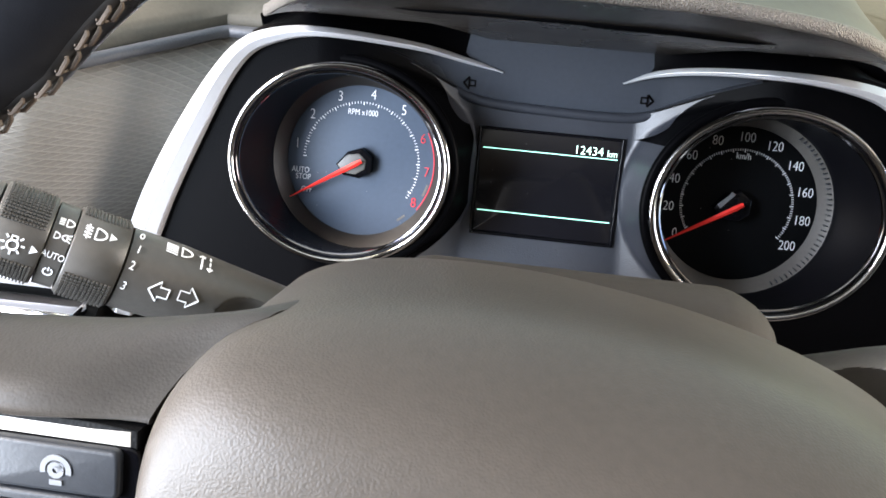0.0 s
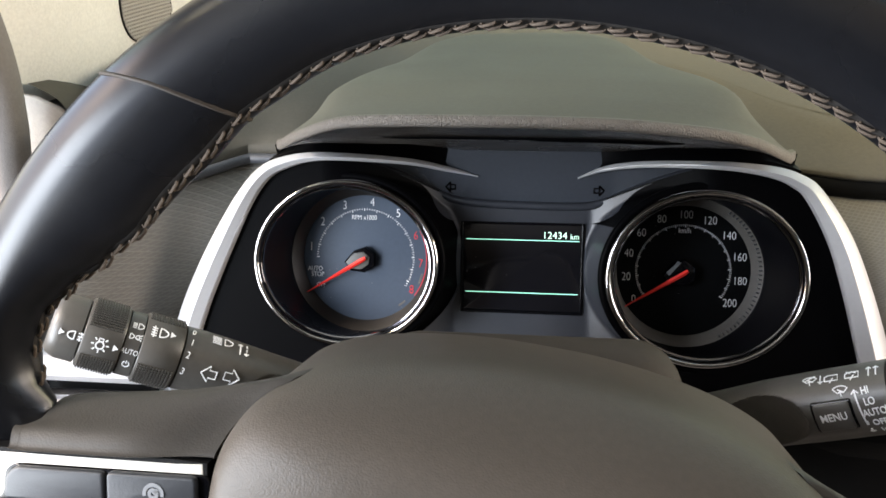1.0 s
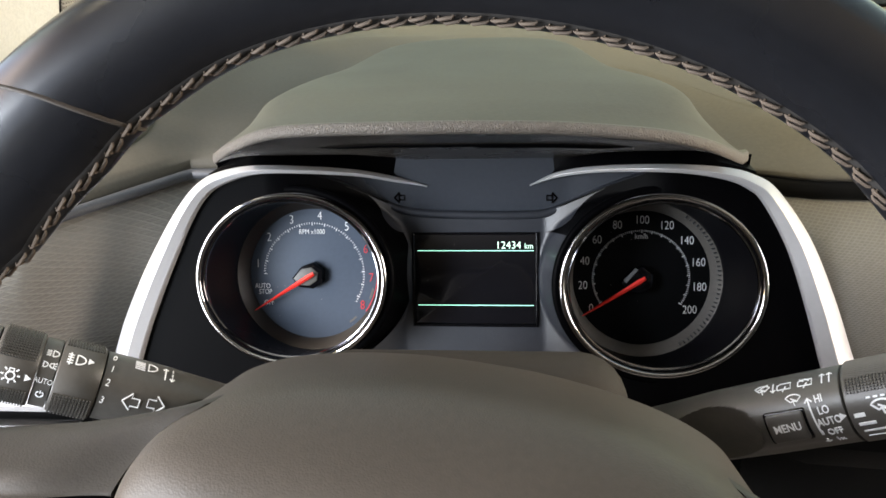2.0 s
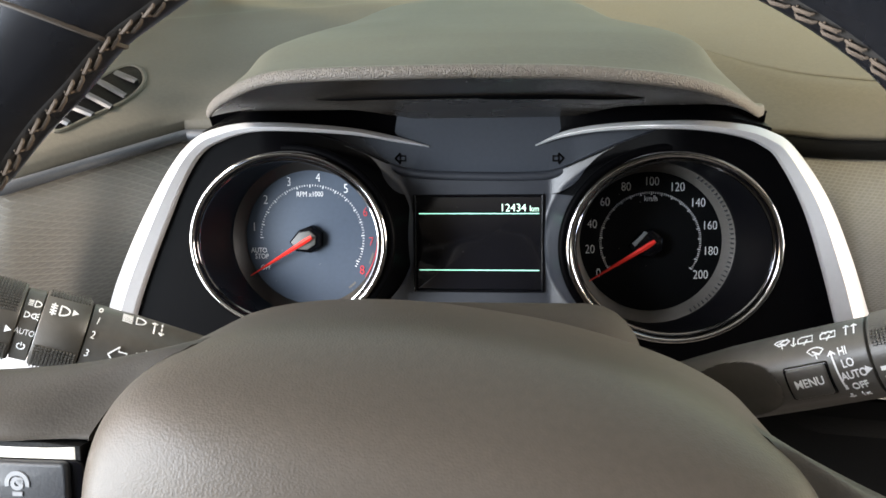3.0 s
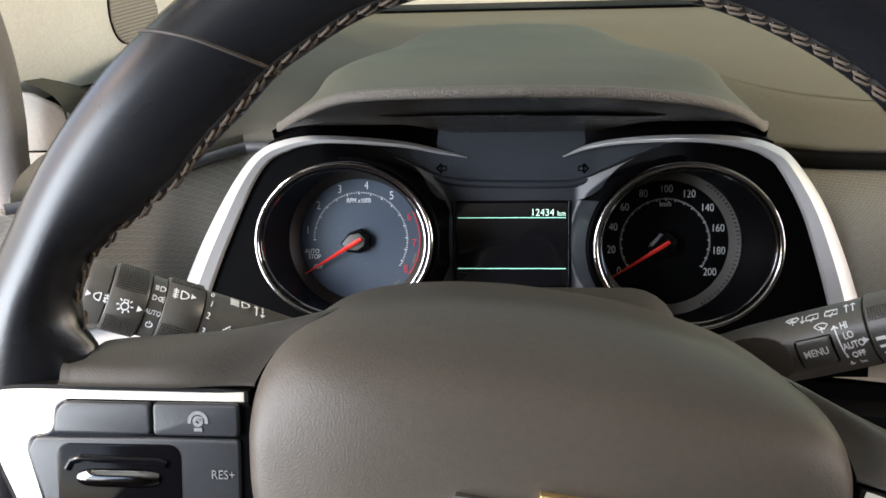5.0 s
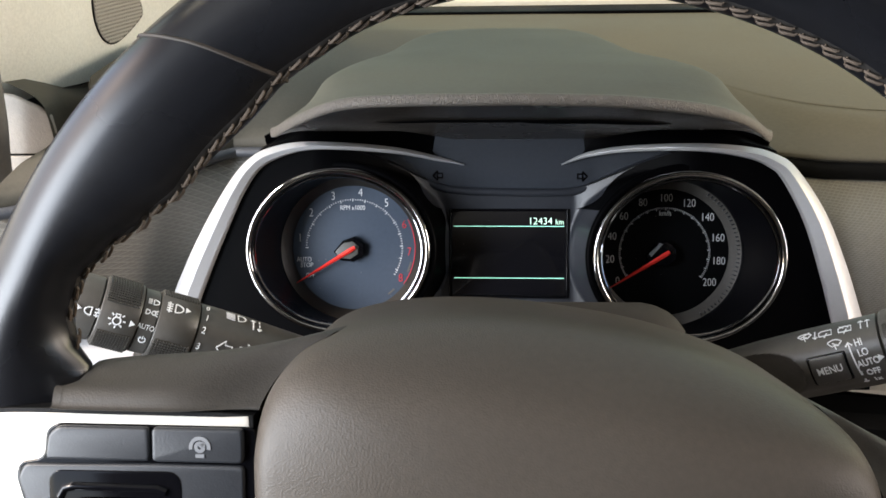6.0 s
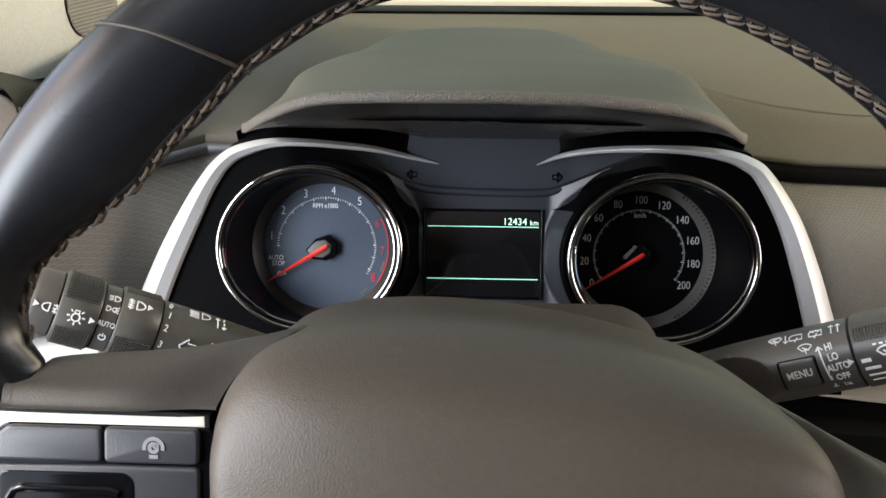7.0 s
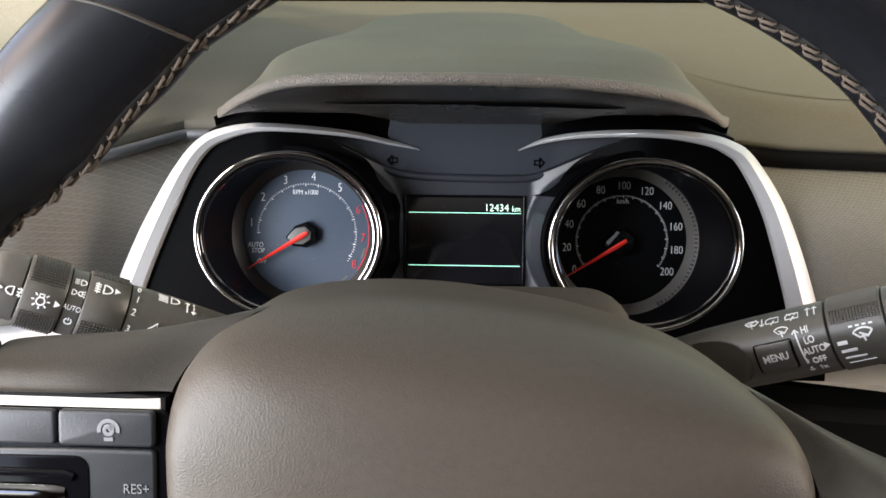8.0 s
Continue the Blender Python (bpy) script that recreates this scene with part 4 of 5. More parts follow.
bm = bmesh.new()
loft(bm, [[rim_point(a, 360 * k / 28) for k in range(28)] for a in np.arange(0, 360, 1.5)], loop=True)
rim = part("rim", bm, LEATHER, wheel, "smooth black leather rim")
bm = bmesh.new()
loft(bm, [[rim_point(123.2 + 9.2 * (0.5 + 0.5 * math.cos(radians(q))) + da, q, lift) for da, lift in ((-0.7, -0.0010), (-0.45, 0.0002), (-0.2, 0.0006), (0.0, 0.0004), (0.10, -0.0010))]
          for q in range(0, 360, 12)], closed=False, loop=True)
part("joint_seam", bm, FOLD, rim, "folded seam where two pieces of leather meet")
# stitching along the inner side of the rim


def stitch_q(a):
    """The seam turns to the inner side towards the spokes."""
    return 161 + 21 * step(130, 156, a)


def thread(pts, radii):
    bm = bmesh.new()
    tube(bm, pts, radii, 6, flat=0.8)
    finish(bm)
    me = bpy.data.meshes.new("stitch")
    bm.to_mesh(me)
    bm.free()
    me.materials.append(THREAD)
    return me


THREADS = (thread([(-0.0030, 0.0001, 0.0000), (-0.0022, 0.0005, 0.0005), (0.0012, 0.0017, 0.0005), (0.0020, 0.0019, 0.0000)], [0.0004, 0.0006, 0.0006, 0.0004]),
           thread([(-0.0018, -0.0019, 0.0000), (-0.0012, -0.0017, 0.0005), (0.0022, -0.0005, 0.0005), (0.0030, -0.0001, 0.0000)], [0.0004, 0.0006, 0.0006, 0.0004]),
           thread([(0.0014, 0.0021, -0.0001), (0.0023, 0.0008, 0.0003), (0.0030, -0.0012, -0.0001)], [0.0003, 0.0004, 0.0003]))
for k in range(59):
    a = 10 + (162.5 - 10) * k / 58
    for me, da in ((THREADS[0], 0.0), (THREADS[1], 0.25), (THREADS[2], 0.0)):
        q = stitch_q(a + da)
        p = rim_point(a + da, q, 0.0007)
        t = (rim_point(a + da + 0.5, q) - rim_point(a + da - 0.5, q)).normalized()
        n = (p - Vector((RIM * math.cos(radians(a + da)), RIM * math.sin(radians(a + da)), 0))).normalized()
        b = n.cross(t)
        m = Matrix((( t.x, b.x, n.x, p.x), (t.y, b.y, n.y, p.y), (t.z, b.z, n.z, p.z), (0, 0, 0, 1)))
        shared("stitch", me, rim, m)
bm = bmesh.new()
tube(bm, [rim_point(a, stitch_q(a), -0.0022) for a in np.linspace(9, 163, 160)], 0.0027, 12)
part("stitch_seam", bm, SEAM, rim, "brown seam under the stitches")

# the wheel is turned a little to the right
TURNED = 8.3


def turned_by(x, y, d=-TURNED):
    c, s = math.cos(radians(d)), math.sin(radians(d))
    return (x * c - y * s, x * s + y * c)


# airbag cover: a deep shield whose top slopes down to the grained front
SHIELD = [(0.0, 0.0516), (0.022, 0.0510), (0.046, 0.0480), (0.067, 0.0428), (0.082, 0.0355), (0.0895, 0.026), (0.0925, 0.014), (0.0915, -0.002), (0.086, -0.024), (0.070, -0.045), (0.040, -0.058), (0.0, -0.062)]
half = [Vector((x, y, 0)) for x, y in SHIELD]
shield = cat([p for p in half] + [Vector((-p.x, p.y, 0)) for p in half[-2:0:-1]], 6, True)[::-1]
# (height scale, width scale, depth along the top, depth along the sides)
TOPLINE = [(1.0, 1.0, -0.060, -0.060), (1.0, 1.0, -0.040, -0.040), (1.0, 1.0, -0.022, -0.016), (0.98, 1.0, -0.0105, 0.003), (0.93, 1.0, -0.0020, 0.0135), (0.86, 0.985, 0.0060, 0.0188),
           (0.78, 0.95, 0.0132, 0.0218), (0.70, 0.88, 0.0192, 0.0238), (0.615, 0.78, 0.0238, 0.0258), (0.50, 0.62, 0.0274, 0.0283), (0.32, 0.40, 0.0300, 0.0302), (0.15, 0.20, 0.0312, 0.0312), (0.04, 0.05, 0.0316, 0.0316)]
bm = bmesh.new()
rings = []
for high, wide, top_n, side_n in cat([Vector(r) for r in TOPLINE], 3):
    ring = []
    for p in shield:
        k = max(0.0, p.y / 0.0516) ** 1.2
        ring.append((*turned_by(p.x * wide, p.y * (wide + (high - wide) * k)), side_n + (top_n - side_n) * k))
    rings.append(ring)
loft(bm, rings)
part("airbag_cover", bm, PAD, wheel, "grained taupe airbag cover")
# emblem: plain bar shapes
bm = bmesh.new()
slab(bm, [turned_by(x, y) for x, y in ((-0.027, -0.0125), (0.042, -0.0125), (0.044, -0.0007), (-0.025, -0.0007))], 0.029, 0.0345, 0.0008)
emblem = part("emblem", bm, CHROME, wheel, "chrome-edged emblem")
bm = bmesh.new()
slab(bm, [turned_by(x, y) for x, y in ((-0.003, -0.0195), (0.021, -0.0195), (0.023, 0.0037), (-0.001, 0.0037))], 0.0292, 0.0352, 0.0008)
part("emblem_block", bm, GOLD, wheel, "gold middle of the emblem")

# spokes
def over(x, y):
    """The same place on the other spoke of the turned wheel."""
    a, b = turned_by(x, y, TURNED)
    return turned_by(-a, b)


def mirror(pts, flip):
    return [over(x, y) for x, y in pts][::-1] if flip else pts


SIDE_EDGE = sorted((y, x) for x, y in (turned_by(p.x, p.y) for p in shield if p.x < 0 and p.y > -0.01))


def cover_end(y):
    """Where the spoke cover ends: a narrow gap before the airbag cover."""
    return float(np.interp(y, [a for a, b in SIDE_EDGE], [b for a, b in SIDE_EDGE])) - 0.0004


for flip in (False, True):
    side = "right" if flip else "left"
    top = cat([(-0.1505, 0.0325, 0), (-0.1485, 0.0372, 0), (-0.1430, 0.0402, 0), (-0.108, 0.0431, 0), (-0.084, 0.0472, 0), (-0.064, 0.0520, 0), (-0.050, 0.0548, 0)], 6)
    bm = bmesh.new()
    rings = []
    for i, p in enumerate(top):
        x = p.x
        t = i / (len(top) - 1)
        base = 0.0302 - 0.0016 * t
        prof = cat([(x, p.y - 0.004, -0.022), (x, p.y, -0.006), (x, p.y - 0.003, 0.006), (x, base + 0.006, 0.0152), (x, base + 0.0012, 0.0182), (x, base, 0.0165), (x, base, -0.02)], 4)
        prof = [Vector((min(q.x, cover_end(q.y)), q.y, q.z)) for q in prof]
        for q in prof:
            q.y, q.z = q.y - 0.004 * step(0.70, 1.0, t), q.z - 0.034 * step(0.70, 0.97, t)
            near = step(-0.028, 0.0, q.x - cover_end(q.y))
            q.z -= near * max(0.0, q.z - float(np.interp(q.y, (0.030, 0.040, 0.046, 0.053), (0.0140, 0.0020, -0.0020, -0.0085))))
        rings.append([(*over(q.x, q.y), q.z) if flip else q for q in prof])
    loft(bm, rings)
    part("spoke_cover", bm, SPOKE, wheel, "grained leather cover of the spoke")
    bm = bmesh.new()
    frame_outline = cat([(-0.0915, 0.0278, 0), (-0.130, 0.0282, 0), (-0.165, 0.0284, 0), (-0.1755, 0.0262, 0), (-0.1775, 0.019, 0), (-0.174, 0.006, 0), (-0.168, -0.008, 0), (-0.158, -0.030, 0), (-0.140, -0.036, 0), (-0.0895, -0.034, 0)], 4)
    slab(bm, inset(mirror([(p.x, p.y) for p in frame_outline], flip), -0.0009), -0.012, 0.0158, 0.0004)
    part("spoke_gap", bm, DARK, wheel, "black gap round the spoke trim")
    bm = bmesh.new()
    slab(bm, mirror([(p.x, p.y) for p in frame_outline], flip), -0.012, 0.0160, 0.0012)
    part("spoke_trim", bm, PEARL, wheel, "pale silver trim of the spoke")
    bm = bmesh.new()
    slab(bm, mirror(rounded([(-0.0895, 0.0246), (-0.150, 0.0250), (-0.1535, 0.0229), (-0.1545, 0.0140), (-0.162, 0.0130), (-0.1635, 0.0088), (-0.157, -0.014), (-0.148, -0.028), (-0.0895, -0.030)], 0.003), flip), 0.008, 0.0166, 0.0006)
    well = part("switch_well", bm, PIANO, wheel, "black recess of the spoke switches")
    shapes = [("button", [(-0.1212, 0.0142), (-0.1212, 0.0244), (-0.1490, 0.0246), (-0.1522, 0.0219), (-0.1532, 0.0142)], 0.0184),
              ("button", [(-0.0930, 0.0140), (-0.0930, 0.0244), (-0.1206, 0.0245), (-0.1206, 0.0141)], 0.0186),
              ("switch_panel", [(-0.0930, -0.029), (-0.0930, 0.0132), (-0.1208, 0.0133), (-0.160, 0.0128), (-0.1622, 0.0085), (-0.1545, -0.016), (-0.146, -0.027)], 0.0178)]
    for name, pts, n in shapes:
        bm = bmesh.new()
        slab(bm, mirror(rounded(pts, 0.0018), flip), 0.010, n, 0.001)
        b = part(name, bm, BUTTON, wheel, "dark grey spoke button" if name == "button" else "dark grey switch panel of the spoke")
    bm = bmesh.new()
    slab(bm, mirror(rrect(-0.1525, -0.1120, -0.022, 0.0112, 0.004), flip), 0.012, 0.0181, 0.0003)
    slot = part("roller_slot", bm, PIANO, wheel, "gloss black slot of the thumb roller")
    bm = bmesh.new()
    rings = []
    for k in range(17):
        x = -0.1455 + 0.0265 * k / 16
        e = 1 - abs(2 * k / 16 - 1) ** 6 * 0.35
        ring = [(x, 0.0002 + 0.0034 * e * math.cos(q), 0.0166 + 0.0034 * e * math.sin(q)) for q in (2 * math.pi * j / 20 for j in range(20))]
        rings.append([(*over(a, b), c) if flip else (a, b, c) for a, b, c in ring])
    loft(bm, rings)
    part("thumb_roller", bm, DARKCHROME, slot, "dark chrome thumb roller")
    bm = bmesh.new()
    tube(bm, [(*(over(x, y) if flip else (x, y)), 0.0178) for x, y in ((-0.1490, 0.0030), (-0.1475, 0.0056), (-0.1440, 0.0064), (-0.1190, 0.0060), (-0.1165, 0.0050))], 0.0014, 10)
    part("roller_bezel", bm, PIANO, slot, "gloss black bezel over the roller")
    if not flip:
        bm = bmesh.new()
        strokes = [arc(-0.1059, 0.0190, 0.0027, -15, 195, 20), arc(-0.1059, 0.0190, 0.0012, 0, 360, 12), [(-0.1072, 0.0164), (-0.1046, 0.0164)], [(-0.1059, 0.0190), (-0.1045, 0.0204)]]
        bars(bm, strokes, 0.0011, 0.0184, 0.0189)
        part("button_symbol", bm, PALE, wheel, "pale grey symbol on the button")
        part("button_word", moved(writing("RES+", 0.0040, 0.9), Matrix.Translation((-0.0985, 0.0018, 0.0180))), PALE, wheel)
        part("button_word", moved(writing("SET-", 0.0040, 0.9), Matrix.Translation((-0.0985, -0.0075, 0.0180))), PALE, wheel)

# ---- steering column ----
column = thing("steering_column", WHEEL, "grey plastic steering column shroud behind the wheel", "steering column")
bm = bmesh.new()
rings = []
for n, w, top, bot in ((-0.066, 0.048, 0.042, -0.06), (-0.074, 0.058, 0.0465, -0.07), (-0.084, 0.061, 0.0500, -0.075), (-0.10, 0.062, 0.0485, -0.075), (-0.16, 0.062, 0.032, -0.075), (-0.27, 0.060, -0.02, -0.09)):
    rings.append([(-0.002 + x, y - 0.0025 * (x / w) ** 2, n) for x, y in rrect(-w, w, bot, top, 0.018, 6)])
loft(bm, rings)
part("shroud", bm, COLUMN, column)

# ---- stalks: s along the stalk, angle round it ----
def stalk_frame(point, way):
    x = Vector(way).normalized()
    y = (Vector((0, 0, 1)) - x * x.z).normalized()
    z = x.cross(y)
    return Matrix(((x.x, y.x, z.x, point[0]), (x.y, y.y, z.y, point[1]), (x.z, y.z, z.z, point[2]), (0, 0, 0, 1)))


def turned(bm, profile, seg=40, ribs=None, flat=1.0):
    """A body of revolution about the stalk's own x: rows of (s, radius)."""
    rings = []
    for s, r in profile:
        rings.append([(s, r * flat * math.sin(q), r * math.cos(q)) for q in (2 * math.pi * k / seg for k in range(seg))])
    loft(bm, rings)


def dished(bm, s0, ds, a0, da, depth):
    """Presses a thumb dish into the stalk's skin."""
    for v in bm.verts:
        r = math.hypot(v.co.y, v.co.z)
        q = math.degrees(math.atan2(v.co.y, v.co.z))
        e = ((v.co.x - s0) / ds) ** 2 + ((q - a0) / da) ** 2
        k = 1 - depth * (1 - e) ** 0.55 / max(r, 1e-6) if e < 1 else 1.0
        v.co.y, v.co.z = v.co.y * k, v.co.z * k


def bellied(bm):
    """Lets the stalk bulge downwards."""
    for v in bm.verts:
        q = -math.degrees(math.atan2(v.co.y, v.co.z))
        k = 1 + 0.15 * step(40, 82, q) * (1 - step(125, 165, q))
        v.co.y, v.co.z = v.co.y * k, v.co.z * k


def finely(profile, d=0.0007):
    """The profile with many rows in between."""
    out = []
    for (s0, r0), (s1, r1) in zip(profile, profile[1:]):
        n = max(1, int(abs(s1 - s0) / d))
        out += [(s0 + (s1 - s0) * k / n, r0 + (r1 - r0) * k / n) for k in range(n)]
    return out + [profile[-1]]


def wrapped(bm, s, angle, radius, flip=False):
    """Lays flat print on the stalk: x along it, y round it."""
    bmesh.ops.triangulate(bm, faces=bm.faces)
    for y in np.arange(-0.0104, 0.0105, 0.0008):
        bmesh.ops.bisect_plane(bm, geom=bm.verts[:] + bm.edges[:] + bm.faces[:], dist=1e-7, plane_co=(0, float(y), 0), plane_no=(0, 1, 0))
    for v in bm.verts:
        q = radians(angle) + v.co.y / radius
        r = radius + v.co.z
        v.co = Vector((s + v.co.x, r * math.sin(q), r * math.cos(q)))
    return bm


def lamp_shape(x, y, k=1.0, sgn=1):
    """A headlamp sign: half-round lens."""
    return [[(x, y - 0.0016 * k)] + [(x + sgn * 0.0026 * k * math.cos(radians(a)), y + 0.0016 * k * math.sin(radians(a))) for a in np.linspace(-90, 90, 12)] + [(x, y + 0.0016 * k), (x, y - 0.0016 * k)]]


def wedge(x, y, k=1.0):
    """A windscreen sign."""
    return [arc(x, y - 0.0022 * k, 0.0040 * k, 46, 134, 10) + arc(x, y - 0.0022 * k, 0.0015 * k, 134, 46, 6) + [(x + 0.0028 * k, y + 0.0007 * k)], [(x + 0.0002 * k, y - 0.0024 * k), (x - 0.0002 * k, y - 0.0004 * k)], [(x - 0.0010 * k, y + 0.0004 * k), (x + 0.0012 * k, y - 0.0008 * k)]]


def arrow_up(x, y, h=0.0036, sgn=1):
    return [[(x, y - sgn * h / 2), (x, y + sgn * h / 2)], [(x - 0.0009, y + sgn * (h / 2 - 0.001)), (x, y + sgn * h / 2), (x + 0.0009, y + sgn * (h / 2 - 0.001))]]


def pointer(x, y, k=0.0016):
    return [[(x - 0.7 * k, y + 0.8 * k * f), (x + k * (0.72 - 1.3 * abs(f)), y + 0.8 * k * f)] for f in np.linspace(-0.9, 0.9, 9)]


def printed(parent, strokes, s, angle, radius, w=0.0005, name="symbol", label="white symbol"):
    bm = bmesh.new()
    bars(bm, strokes, w, -0.0001, 0.00025)
    return part(name, wrapped(bm, s, angle, radius), WHITE, parent, label)


def words(parent, text, size, s, angle, radius, turn=0.0, squeeze=0.85, bold=0.0):
    bm = moved(writing(text, size, squeeze, bold=bold), pose(0, 0, 0, 0, 0, turn))
    return part("word", wrapped(bm, s, angle, radius), WHITE, parent)


def knobs(parent, s0, s1, radius, a0, a1, rows, cols):
    """Fine raised dots of a grip, one joined mesh."""
    bm = bmesh.new()
    for i in range(cols):
        for j in range(rows):
            s = s0 + (s1 - s0) * (i + 0.5) / cols
            q = radians(a0 + (a1 - a0) * (j + 0.5) / rows)
            ds, dq = (s1 - s0) / cols * 0.36, radians((a1 - a0) / rows) * 0.36
            r0, r1 = radius - 0.0002, radius + 0.0007
            rr = [[(s + x * ds, r0 * math.sin(q + y * dq), r0 * math.cos(q + y * dq)) for x, y in ((-1, -1), (1, -1), (1, 1), (-1, 1))],
                  [(s + x * ds * 0.65, r1 * math.sin(q + y * dq * 0.65), r1 * math.cos(q + y * dq * 0.65)) for x, y in ((-1, -1), (1, -1), (1, 1), (-1, 1))]]
            loft(bm, rr, cap0=False)
    ob = part("grip", bm, STALK, parent, "grip of fine raised dots", smooth=False)
    return tagged(ob, kind="stuff")


def ridges(parent, s0, s1, radius, a0, a1, n):
    bm = bmesh.new()
    for j in range(n):
        q = radians(a0 + (a1 - a0) * j / (n - 1))
        tube(bm, [(s, (radius - 0.0001) * math.sin(q), (radius - 0.0001) * math.cos(q)) for s in np.linspace(s0, s1, 4)], 0.00055, 6)
    return tagged(part("grip", bm, STALK, parent, "grip of fine ridges"), kind="stuff")


# light stalk
LEFT = stalk_frame((-0.15, 0.2299, 1.0584), (1, 0.354, -0.541))
lights = thing("light_switch_stalk", LEFT, "dark grey light switch stalk with white symbols", "stalk")
R0 = 0.0138
bm = bmesh.new()
turned(bm, finely([(0.0163, 0.0128), (0.0166, R0 - 0.0002), (0.022, R0 - 0.0002), (0.034, 0.0134), (0.055, 0.0122), (0.075, 0.0112), (0.10, 0.0105), (0.13, 0.0105)]), 140, flat=0.97)
dished(bm, 0.0600, 0.012, 5, 42, 0.0035)
arm = part("arm", bm, STALK, lights, "tapered arm of the stalk")
bm = bmesh.new()
turned(bm, [(-0.0225, 0.0125), (-0.0228, R0 - 0.0006), (-0.030, R0 - 0.0008), (-0.0335, R0 - 0.0022), (-0.0352, 0.0085), (-0.0356, 0.003)])
cap = part("end_cap", bm, STALK, lights, "rounded end cap")
bm = bmesh.new()
turned(bm, [(-0.0222, 0.0125), (-0.0219, R0), (-0.0215, R0 + 0.0003), (-0.0075, R0 + 0.0003), (-0.0070, R0), (-0.0068, 0.0125)])
knob = part("rotary_knob", bm, STALK, lights, "rotary knob for the lamps")
bm = bmesh.new()
turned(bm, [(-0.0066, 0.0120), (-0.0064, R0 - 0.0005), (-0.0006, R0 - 0.0005), (-0.0004, 0.0120)])
band = part("index_band", bm, STALK, lights, "fixed band with the lamp positions")
bm = bmesh.new()
turned(bm, [(-0.0002, 0.0120), (0.0, R0), (0.0004, R0 + 0.0003), (0.0154, R0 + 0.0003), (0.0158, R0), (0.0160, 0.0120)])
ring2 = part("levelling_ring", bm, STALK, lights, "ring for the beam height")
knobs(knob, -0.0212, -0.0078, R0 + 0.0003, 42, 128, 19, 13)
knobs(knob, -0.0212, -0.0078, R0 + 0.0003, -80, -6, 16, 13)
knobs(ring2, 0.0006, 0.0152, R0 + 0.0003, 86, 130, 10, 13)
knobs(ring2, 0.0006, 0.0152, R0 + 0.0003, -80, 3, 17, 12)
printed(cap, pointer(-0.0298, 0, 0.0014), 0, 20, R0 - 0.0007, 0.0004, "mark", "white triangle")
printed(cap, lamp_shape(-0.0005, 0, 1.0, -1) + [[(0.0008, y), (0.0030, y)] for y in (-0.0012, 0, 0.0012)] + [[(0.0019, -0.0018), (0.0015, -0.0006), (0.0022, 0.0006), (0.0018, 0.0018)]], -0.0245, 19, R0 - 0.0006)
printed(knob, [arc(0, -0.0003, 0.0015, 0, 360, 20), [(-0.0008, 0.0012), (-0.0008, 0.0024), (0.0008, 0.0024), (0.0008, 0.0012)]] + [[(0.0023 * math.cos(radians(a)), 0.0023 * math.sin(radians(a))), (0.0034 * math.cos(radians(a)), 0.0034 * math.sin(radians(a)))] for a in (0, 45, 135, 180, 225, 270, 315)], -0.0150, 16, R0 + 0.0003, 0.00055)
printed(knob, pointer(-0.0090, 0, 0.0014), 0, 16, R0 + 0.0003, 0.0004, "mark", "white triangle")
printed(band, lamp_shape(0.0003, 0, 0.8) + [[(-0.0020, y), (-0.0004, y)] for y in (-0.001, -0.0003, 0.0004, 0.001)], -0.0033, 64, R0 - 0.0005, 0.0004)
printed(band, lamp_shape(-0.0020, 0, 0.62, 1) + lamp_shape(0.0017, 0, 0.55, -1) + [[(0.0020, y), (0.0029, 1.5 * y)] for y in (-0.0008, 0, 0.0008)], -0.0033, 43, R0 - 0.0005, 0.0004)
words(band, "AUTO", 0.0029, -0.0036, 16, R0 - 0.0005, -2)
printed(band, [arc(0, 0, 0.0013, 120, 420, 16), [(0, 0.0004), (0, 0.0017)]], -0.0034, -8, R0 - 0.0005, 0.0004)
printed(ring2, lamp_shape(0.0008, 0.0, 1.25) + [[(-0.0026, y), (-0.0004, y - 0.0002)] for y in (-0.0017, -0.0006, 0.0006, 0.0017)] + [[(-0.0016, -0.0026), (-0.0016, 0.0026)]], 0.0048, 61, R0 + 0.0003)
printed(ring2, pointer(0.0108, 0, 0.0014), 0, 62, R0 + 0.0003, 0.0004, "mark", "white triangle")
for text, s, a in (("0", 0.0190, 84), ("1", 0.0190, 60), ("2", 0.0186, 36), ("3", 0.0184, 7)):
    words(arm, text, 0.0040, s, a, R0 - 0.0002, -6)
printed(arm, lamp_shape(0.0012, 0, 1.3) + [[(-0.0040, y + 0.0002), (-0.0002, y - 0.0002)] for y in (-0.0020, -0.0010, 0, 0.0010, 0.0020)], 0.0310, 82, 0.01345, 0.0004)
printed(arm, arrow_up(-0.0014, 0, 0.0062) + [[(0.0014, 0.0031), (0.0014, 0.0014)], [(0.0014, 0.0004), (0.0014, -0.0010)]] + arrow_up(0.0014, -0.0024, 0.0014, -1), 0.0405, 78, 0.01295)
big = [(-0.0040, 0), (-0.0006, 0.0034), (-0.0006, 0.0016), (0.0024, 0.0016), (0.0024, -0.0016), (-0.0006, -0.0016), (-0.0006, -0.0034), (-0.0040, 0)]
printed(arm, [big], 0.0295, 14, 0.0135, 0.0005)
printed(arm, [[(-x, y) for x, y in big]], 0.0375, 18, 0.0131, 0.0005)

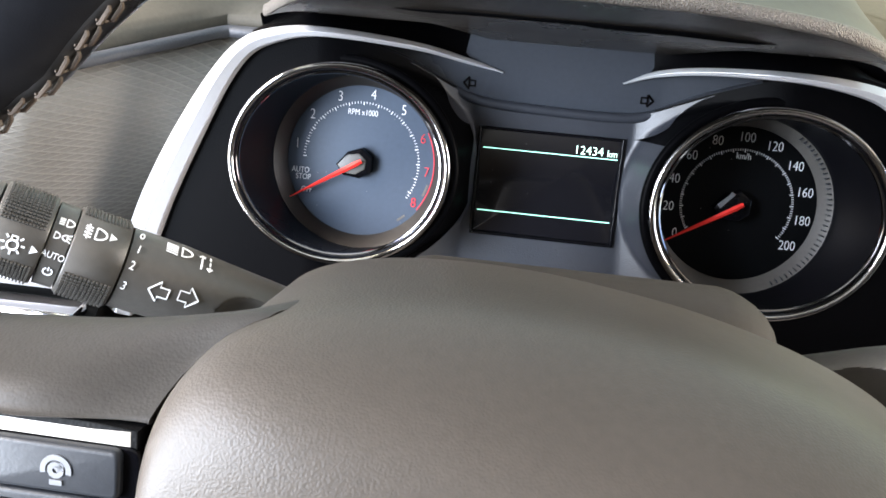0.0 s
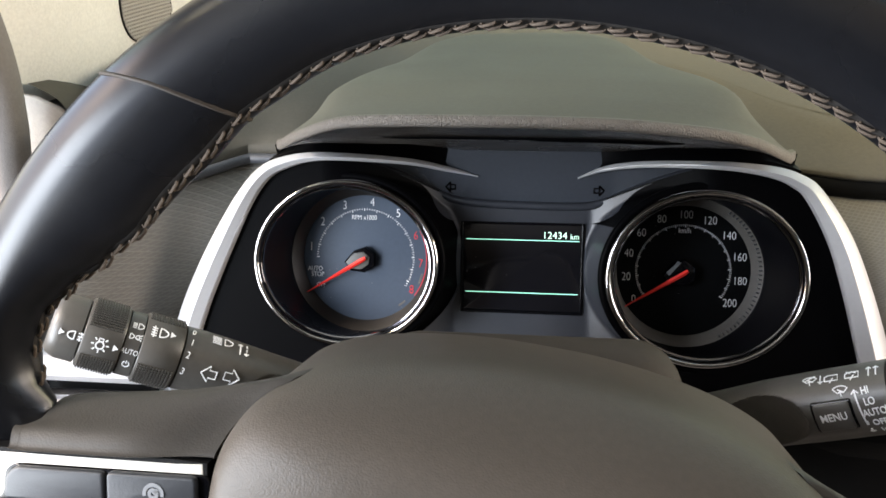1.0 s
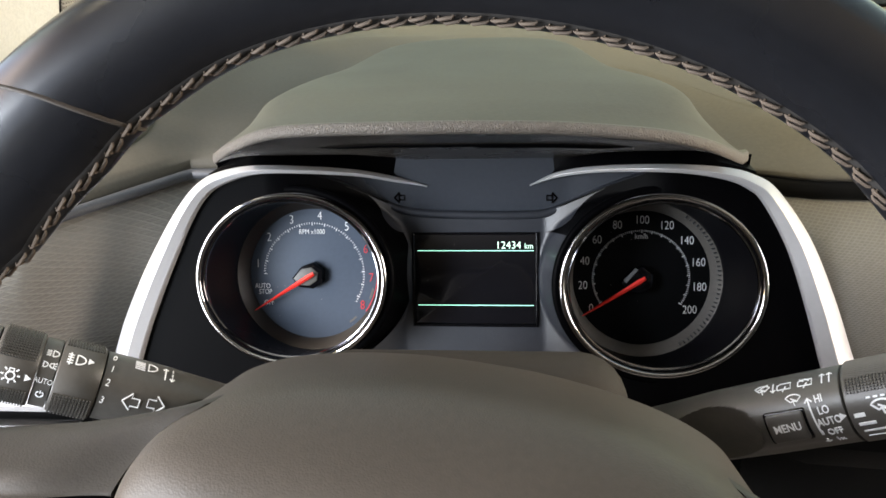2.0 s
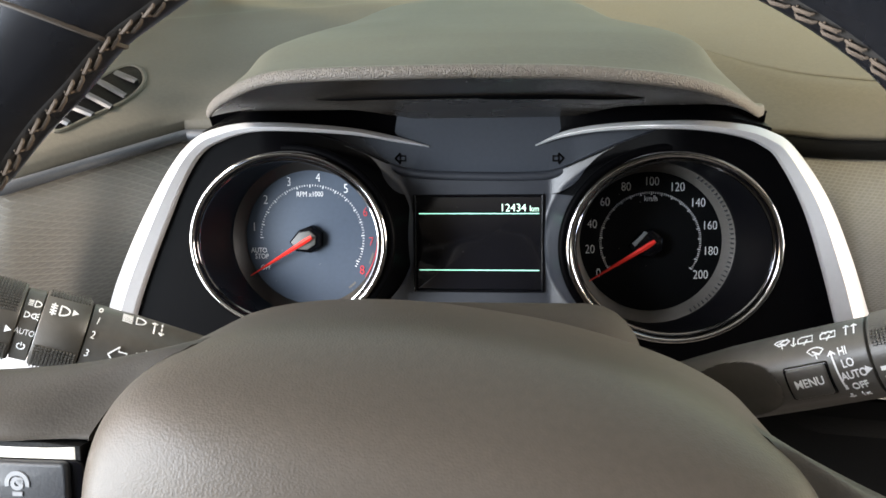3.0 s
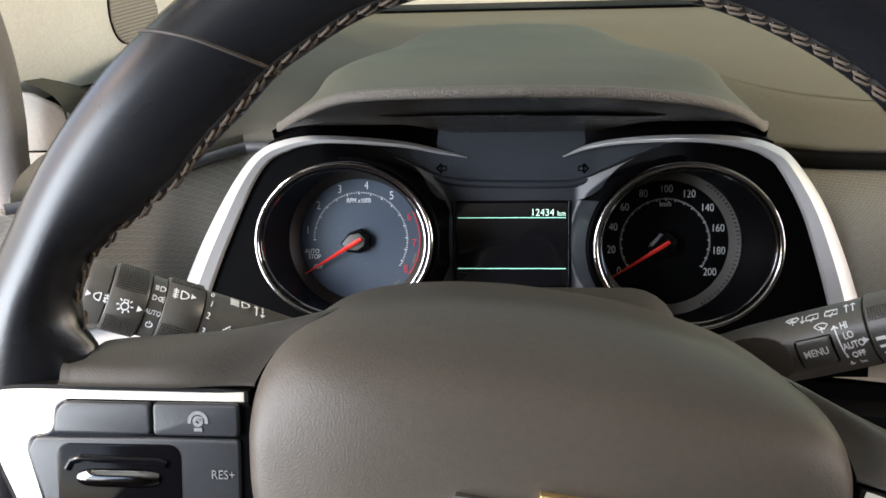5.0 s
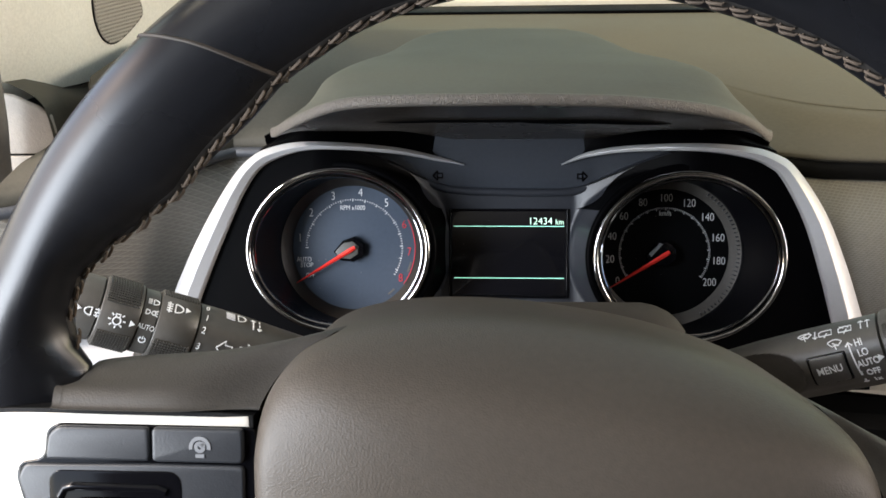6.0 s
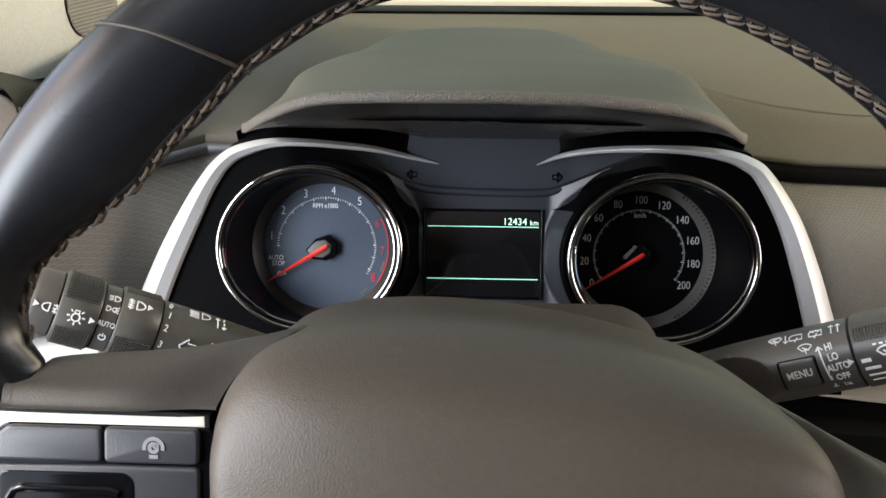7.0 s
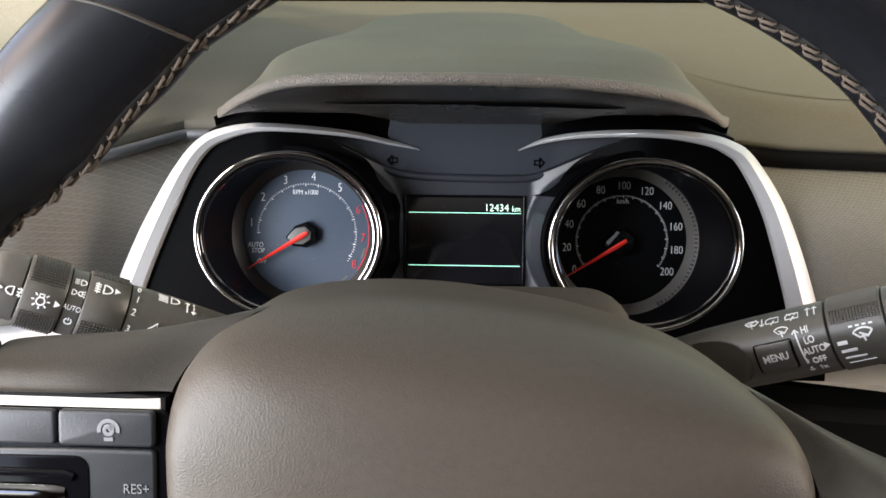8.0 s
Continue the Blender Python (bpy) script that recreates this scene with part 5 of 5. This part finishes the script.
# wiper stalk
RIGHT = stalk_frame((0.14, 0.2425, 1.0404), (1, -0.417, 0.571))
wiper = thing("wiper_switch_stalk", RIGHT, "dark grey wiper switch stalk with a menu button", "stalk")
R1 = 0.0135
bm = bmesh.new()
turned(bm, finely([(-0.13, 0.0105), (-0.09, 0.0108), (-0.055, 0.0120), (-0.035, 0.0132), (-0.015, R1), (0.0140, R1), (0.0144, R1 - 0.0004), (0.0146, 0.012)]), 140)
dished(bm, -0.0370, 0.0195, 2, 58, 0.0060)
bellied(bm)
arm = part("arm", bm, STALK, wiper, "arm of the stalk")
bm = bmesh.new()
turned(bm, [(0.0148, 0.0120), (0.0150, R1), (0.0154, R1 + 0.0004), (0.0350, R1 + 0.0004), (0.0354, R1), (0.0356, 0.012)])
bellied(bm)
knob = part("wiper_knob", bm, STALK, wiper, "rotary knob for the wiping interval")
bm = bmesh.new()
turned(bm, [(0.0358, 0.0120), (0.0360, R1), (0.052, R1 - 0.0002), (0.056, R1 - 0.002), (0.058, 0.006), (0.0582, 0.002)])
part("end_cap", bm, STALK, wiper, "rounded end cap")
ridges(knob, 0.0160, 0.0345, R1 + 0.0004, 64, 130, 18)
knobs(knob, 0.0160, 0.0345, R1 + 0.0004, 37, 62, 6, 16)
# the menu button on its flat seat
for name, mat, grow, lift, text in (("button_seat", PIANO, 0.0010, 0.0004, "black gap round the menu button"), ("menu_button", STALK, 0.0, 0.0012, "raised menu button")):
    bm = bmesh.new()
    rings = []
    for h, g in ((-0.001, 0.0), (lift - 0.0003, 0.0), (lift, -0.0004)):
        rings.append([(x, y, h) for x, y in rrect(-0.0138 - grow - g, -0.0002 + grow + g, -0.0056 - grow - g, 0.0056 + grow + g, 0.001, 3)])
    loft(bm, rings)
    button = part(name, wrapped(bm, 0.0, 4, R1), mat, arm, text)
words(arm, "MENU", 0.0044, -0.0068, 5, R1 + 0.0012, 2, 0.84, 0.012)
printed(arm, wedge(-0.0006, 0, 1.0) + [[(-0.0024, -0.0002), (0.0014, 0.0022)]] + arrow_up(0.0036, -0.0002, 0.0042, -1), -0.0132, 73, R1, 0.00042)
rear = [(-0.0024, -0.0012), (-0.0024, 0.0008), (-0.0012, 0.0016), (0.0026, 0.0016), (0.0026, -0.0012), (-0.0024, -0.0012)]
printed(arm, [rear, [(-0.0004, -0.0022), (0.0008, 0.0)]], -0.0056, 71, R1, 0.00042)
printed(arm, [rear, [(-0.0004, -0.0022), (0.0008, 0.0)], [(-0.0020, 0.0020), (-0.0004, 0.0008)], [(0.0000, 0.0020), (0.0016, 0.0008)]], 0.0022, 71, R1, 0.00042)
printed(arm, arrow_up(-0.0013, 0, 0.0046) + arrow_up(0.0013, 0, 0.0046), 0.0098, 74, R1, 0.00042)
printed(arm, wedge(0, 0, 1.0), -0.0024, 46, R1, 0.00042)
printed(arm, [[(0.0, -0.0082), (-0.0010, 0.0046)], [(-0.0022, 0.0034), (-0.0010, 0.0050), (0.0004, 0.0036)]], 0.0036, 22, R1, 0.0006, "arrow", "white arrow")
for text, s, a in (("HI", 0.0064, 40), ("LO", 0.0072, 22), ("AUTO", 0.0080, 4), ("OFF", 0.0084, -16), ("1x", 0.0084, -38)):
    words(arm, text, 0.0041, s, a, R1 + 0.0001, 4, 0.76, 0.014)
printed(arm, pointer(0.0131, 0, 0.0015), 0, 8, R1, 0.0004, "mark", "white triangle")
printed(arm, [[(0.0, 0.0010), (0.0, -0.0010)]], 0.0038, -15, R1, 0.0009)
printed(arm, arrow_up(0, 0, 0.0028, -1), 0.0040, -37, R1, 0.0007)
printed(knob, wedge(0, 0, 1.25) + [[(-0.0044 + 0.0024 * k, 0.0034), (-0.0030 + 0.0024 * k, 0.0034)] for k in range(4)], 0.0268, 15, R1 + 0.0004, 0.0007)
for k, (l, w) in enumerate(((0.0036, 0.0015), (0.0058, 0.0012), (0.0078, 0.0008), (0.0098, 0.0004))):
    printed(knob, [[(0, 0), (l, 0)]], 0.0168 + 0.0004 * k, 6 - 15 * k, R1 + 0.0004, w, "interval_bar", "white bar")
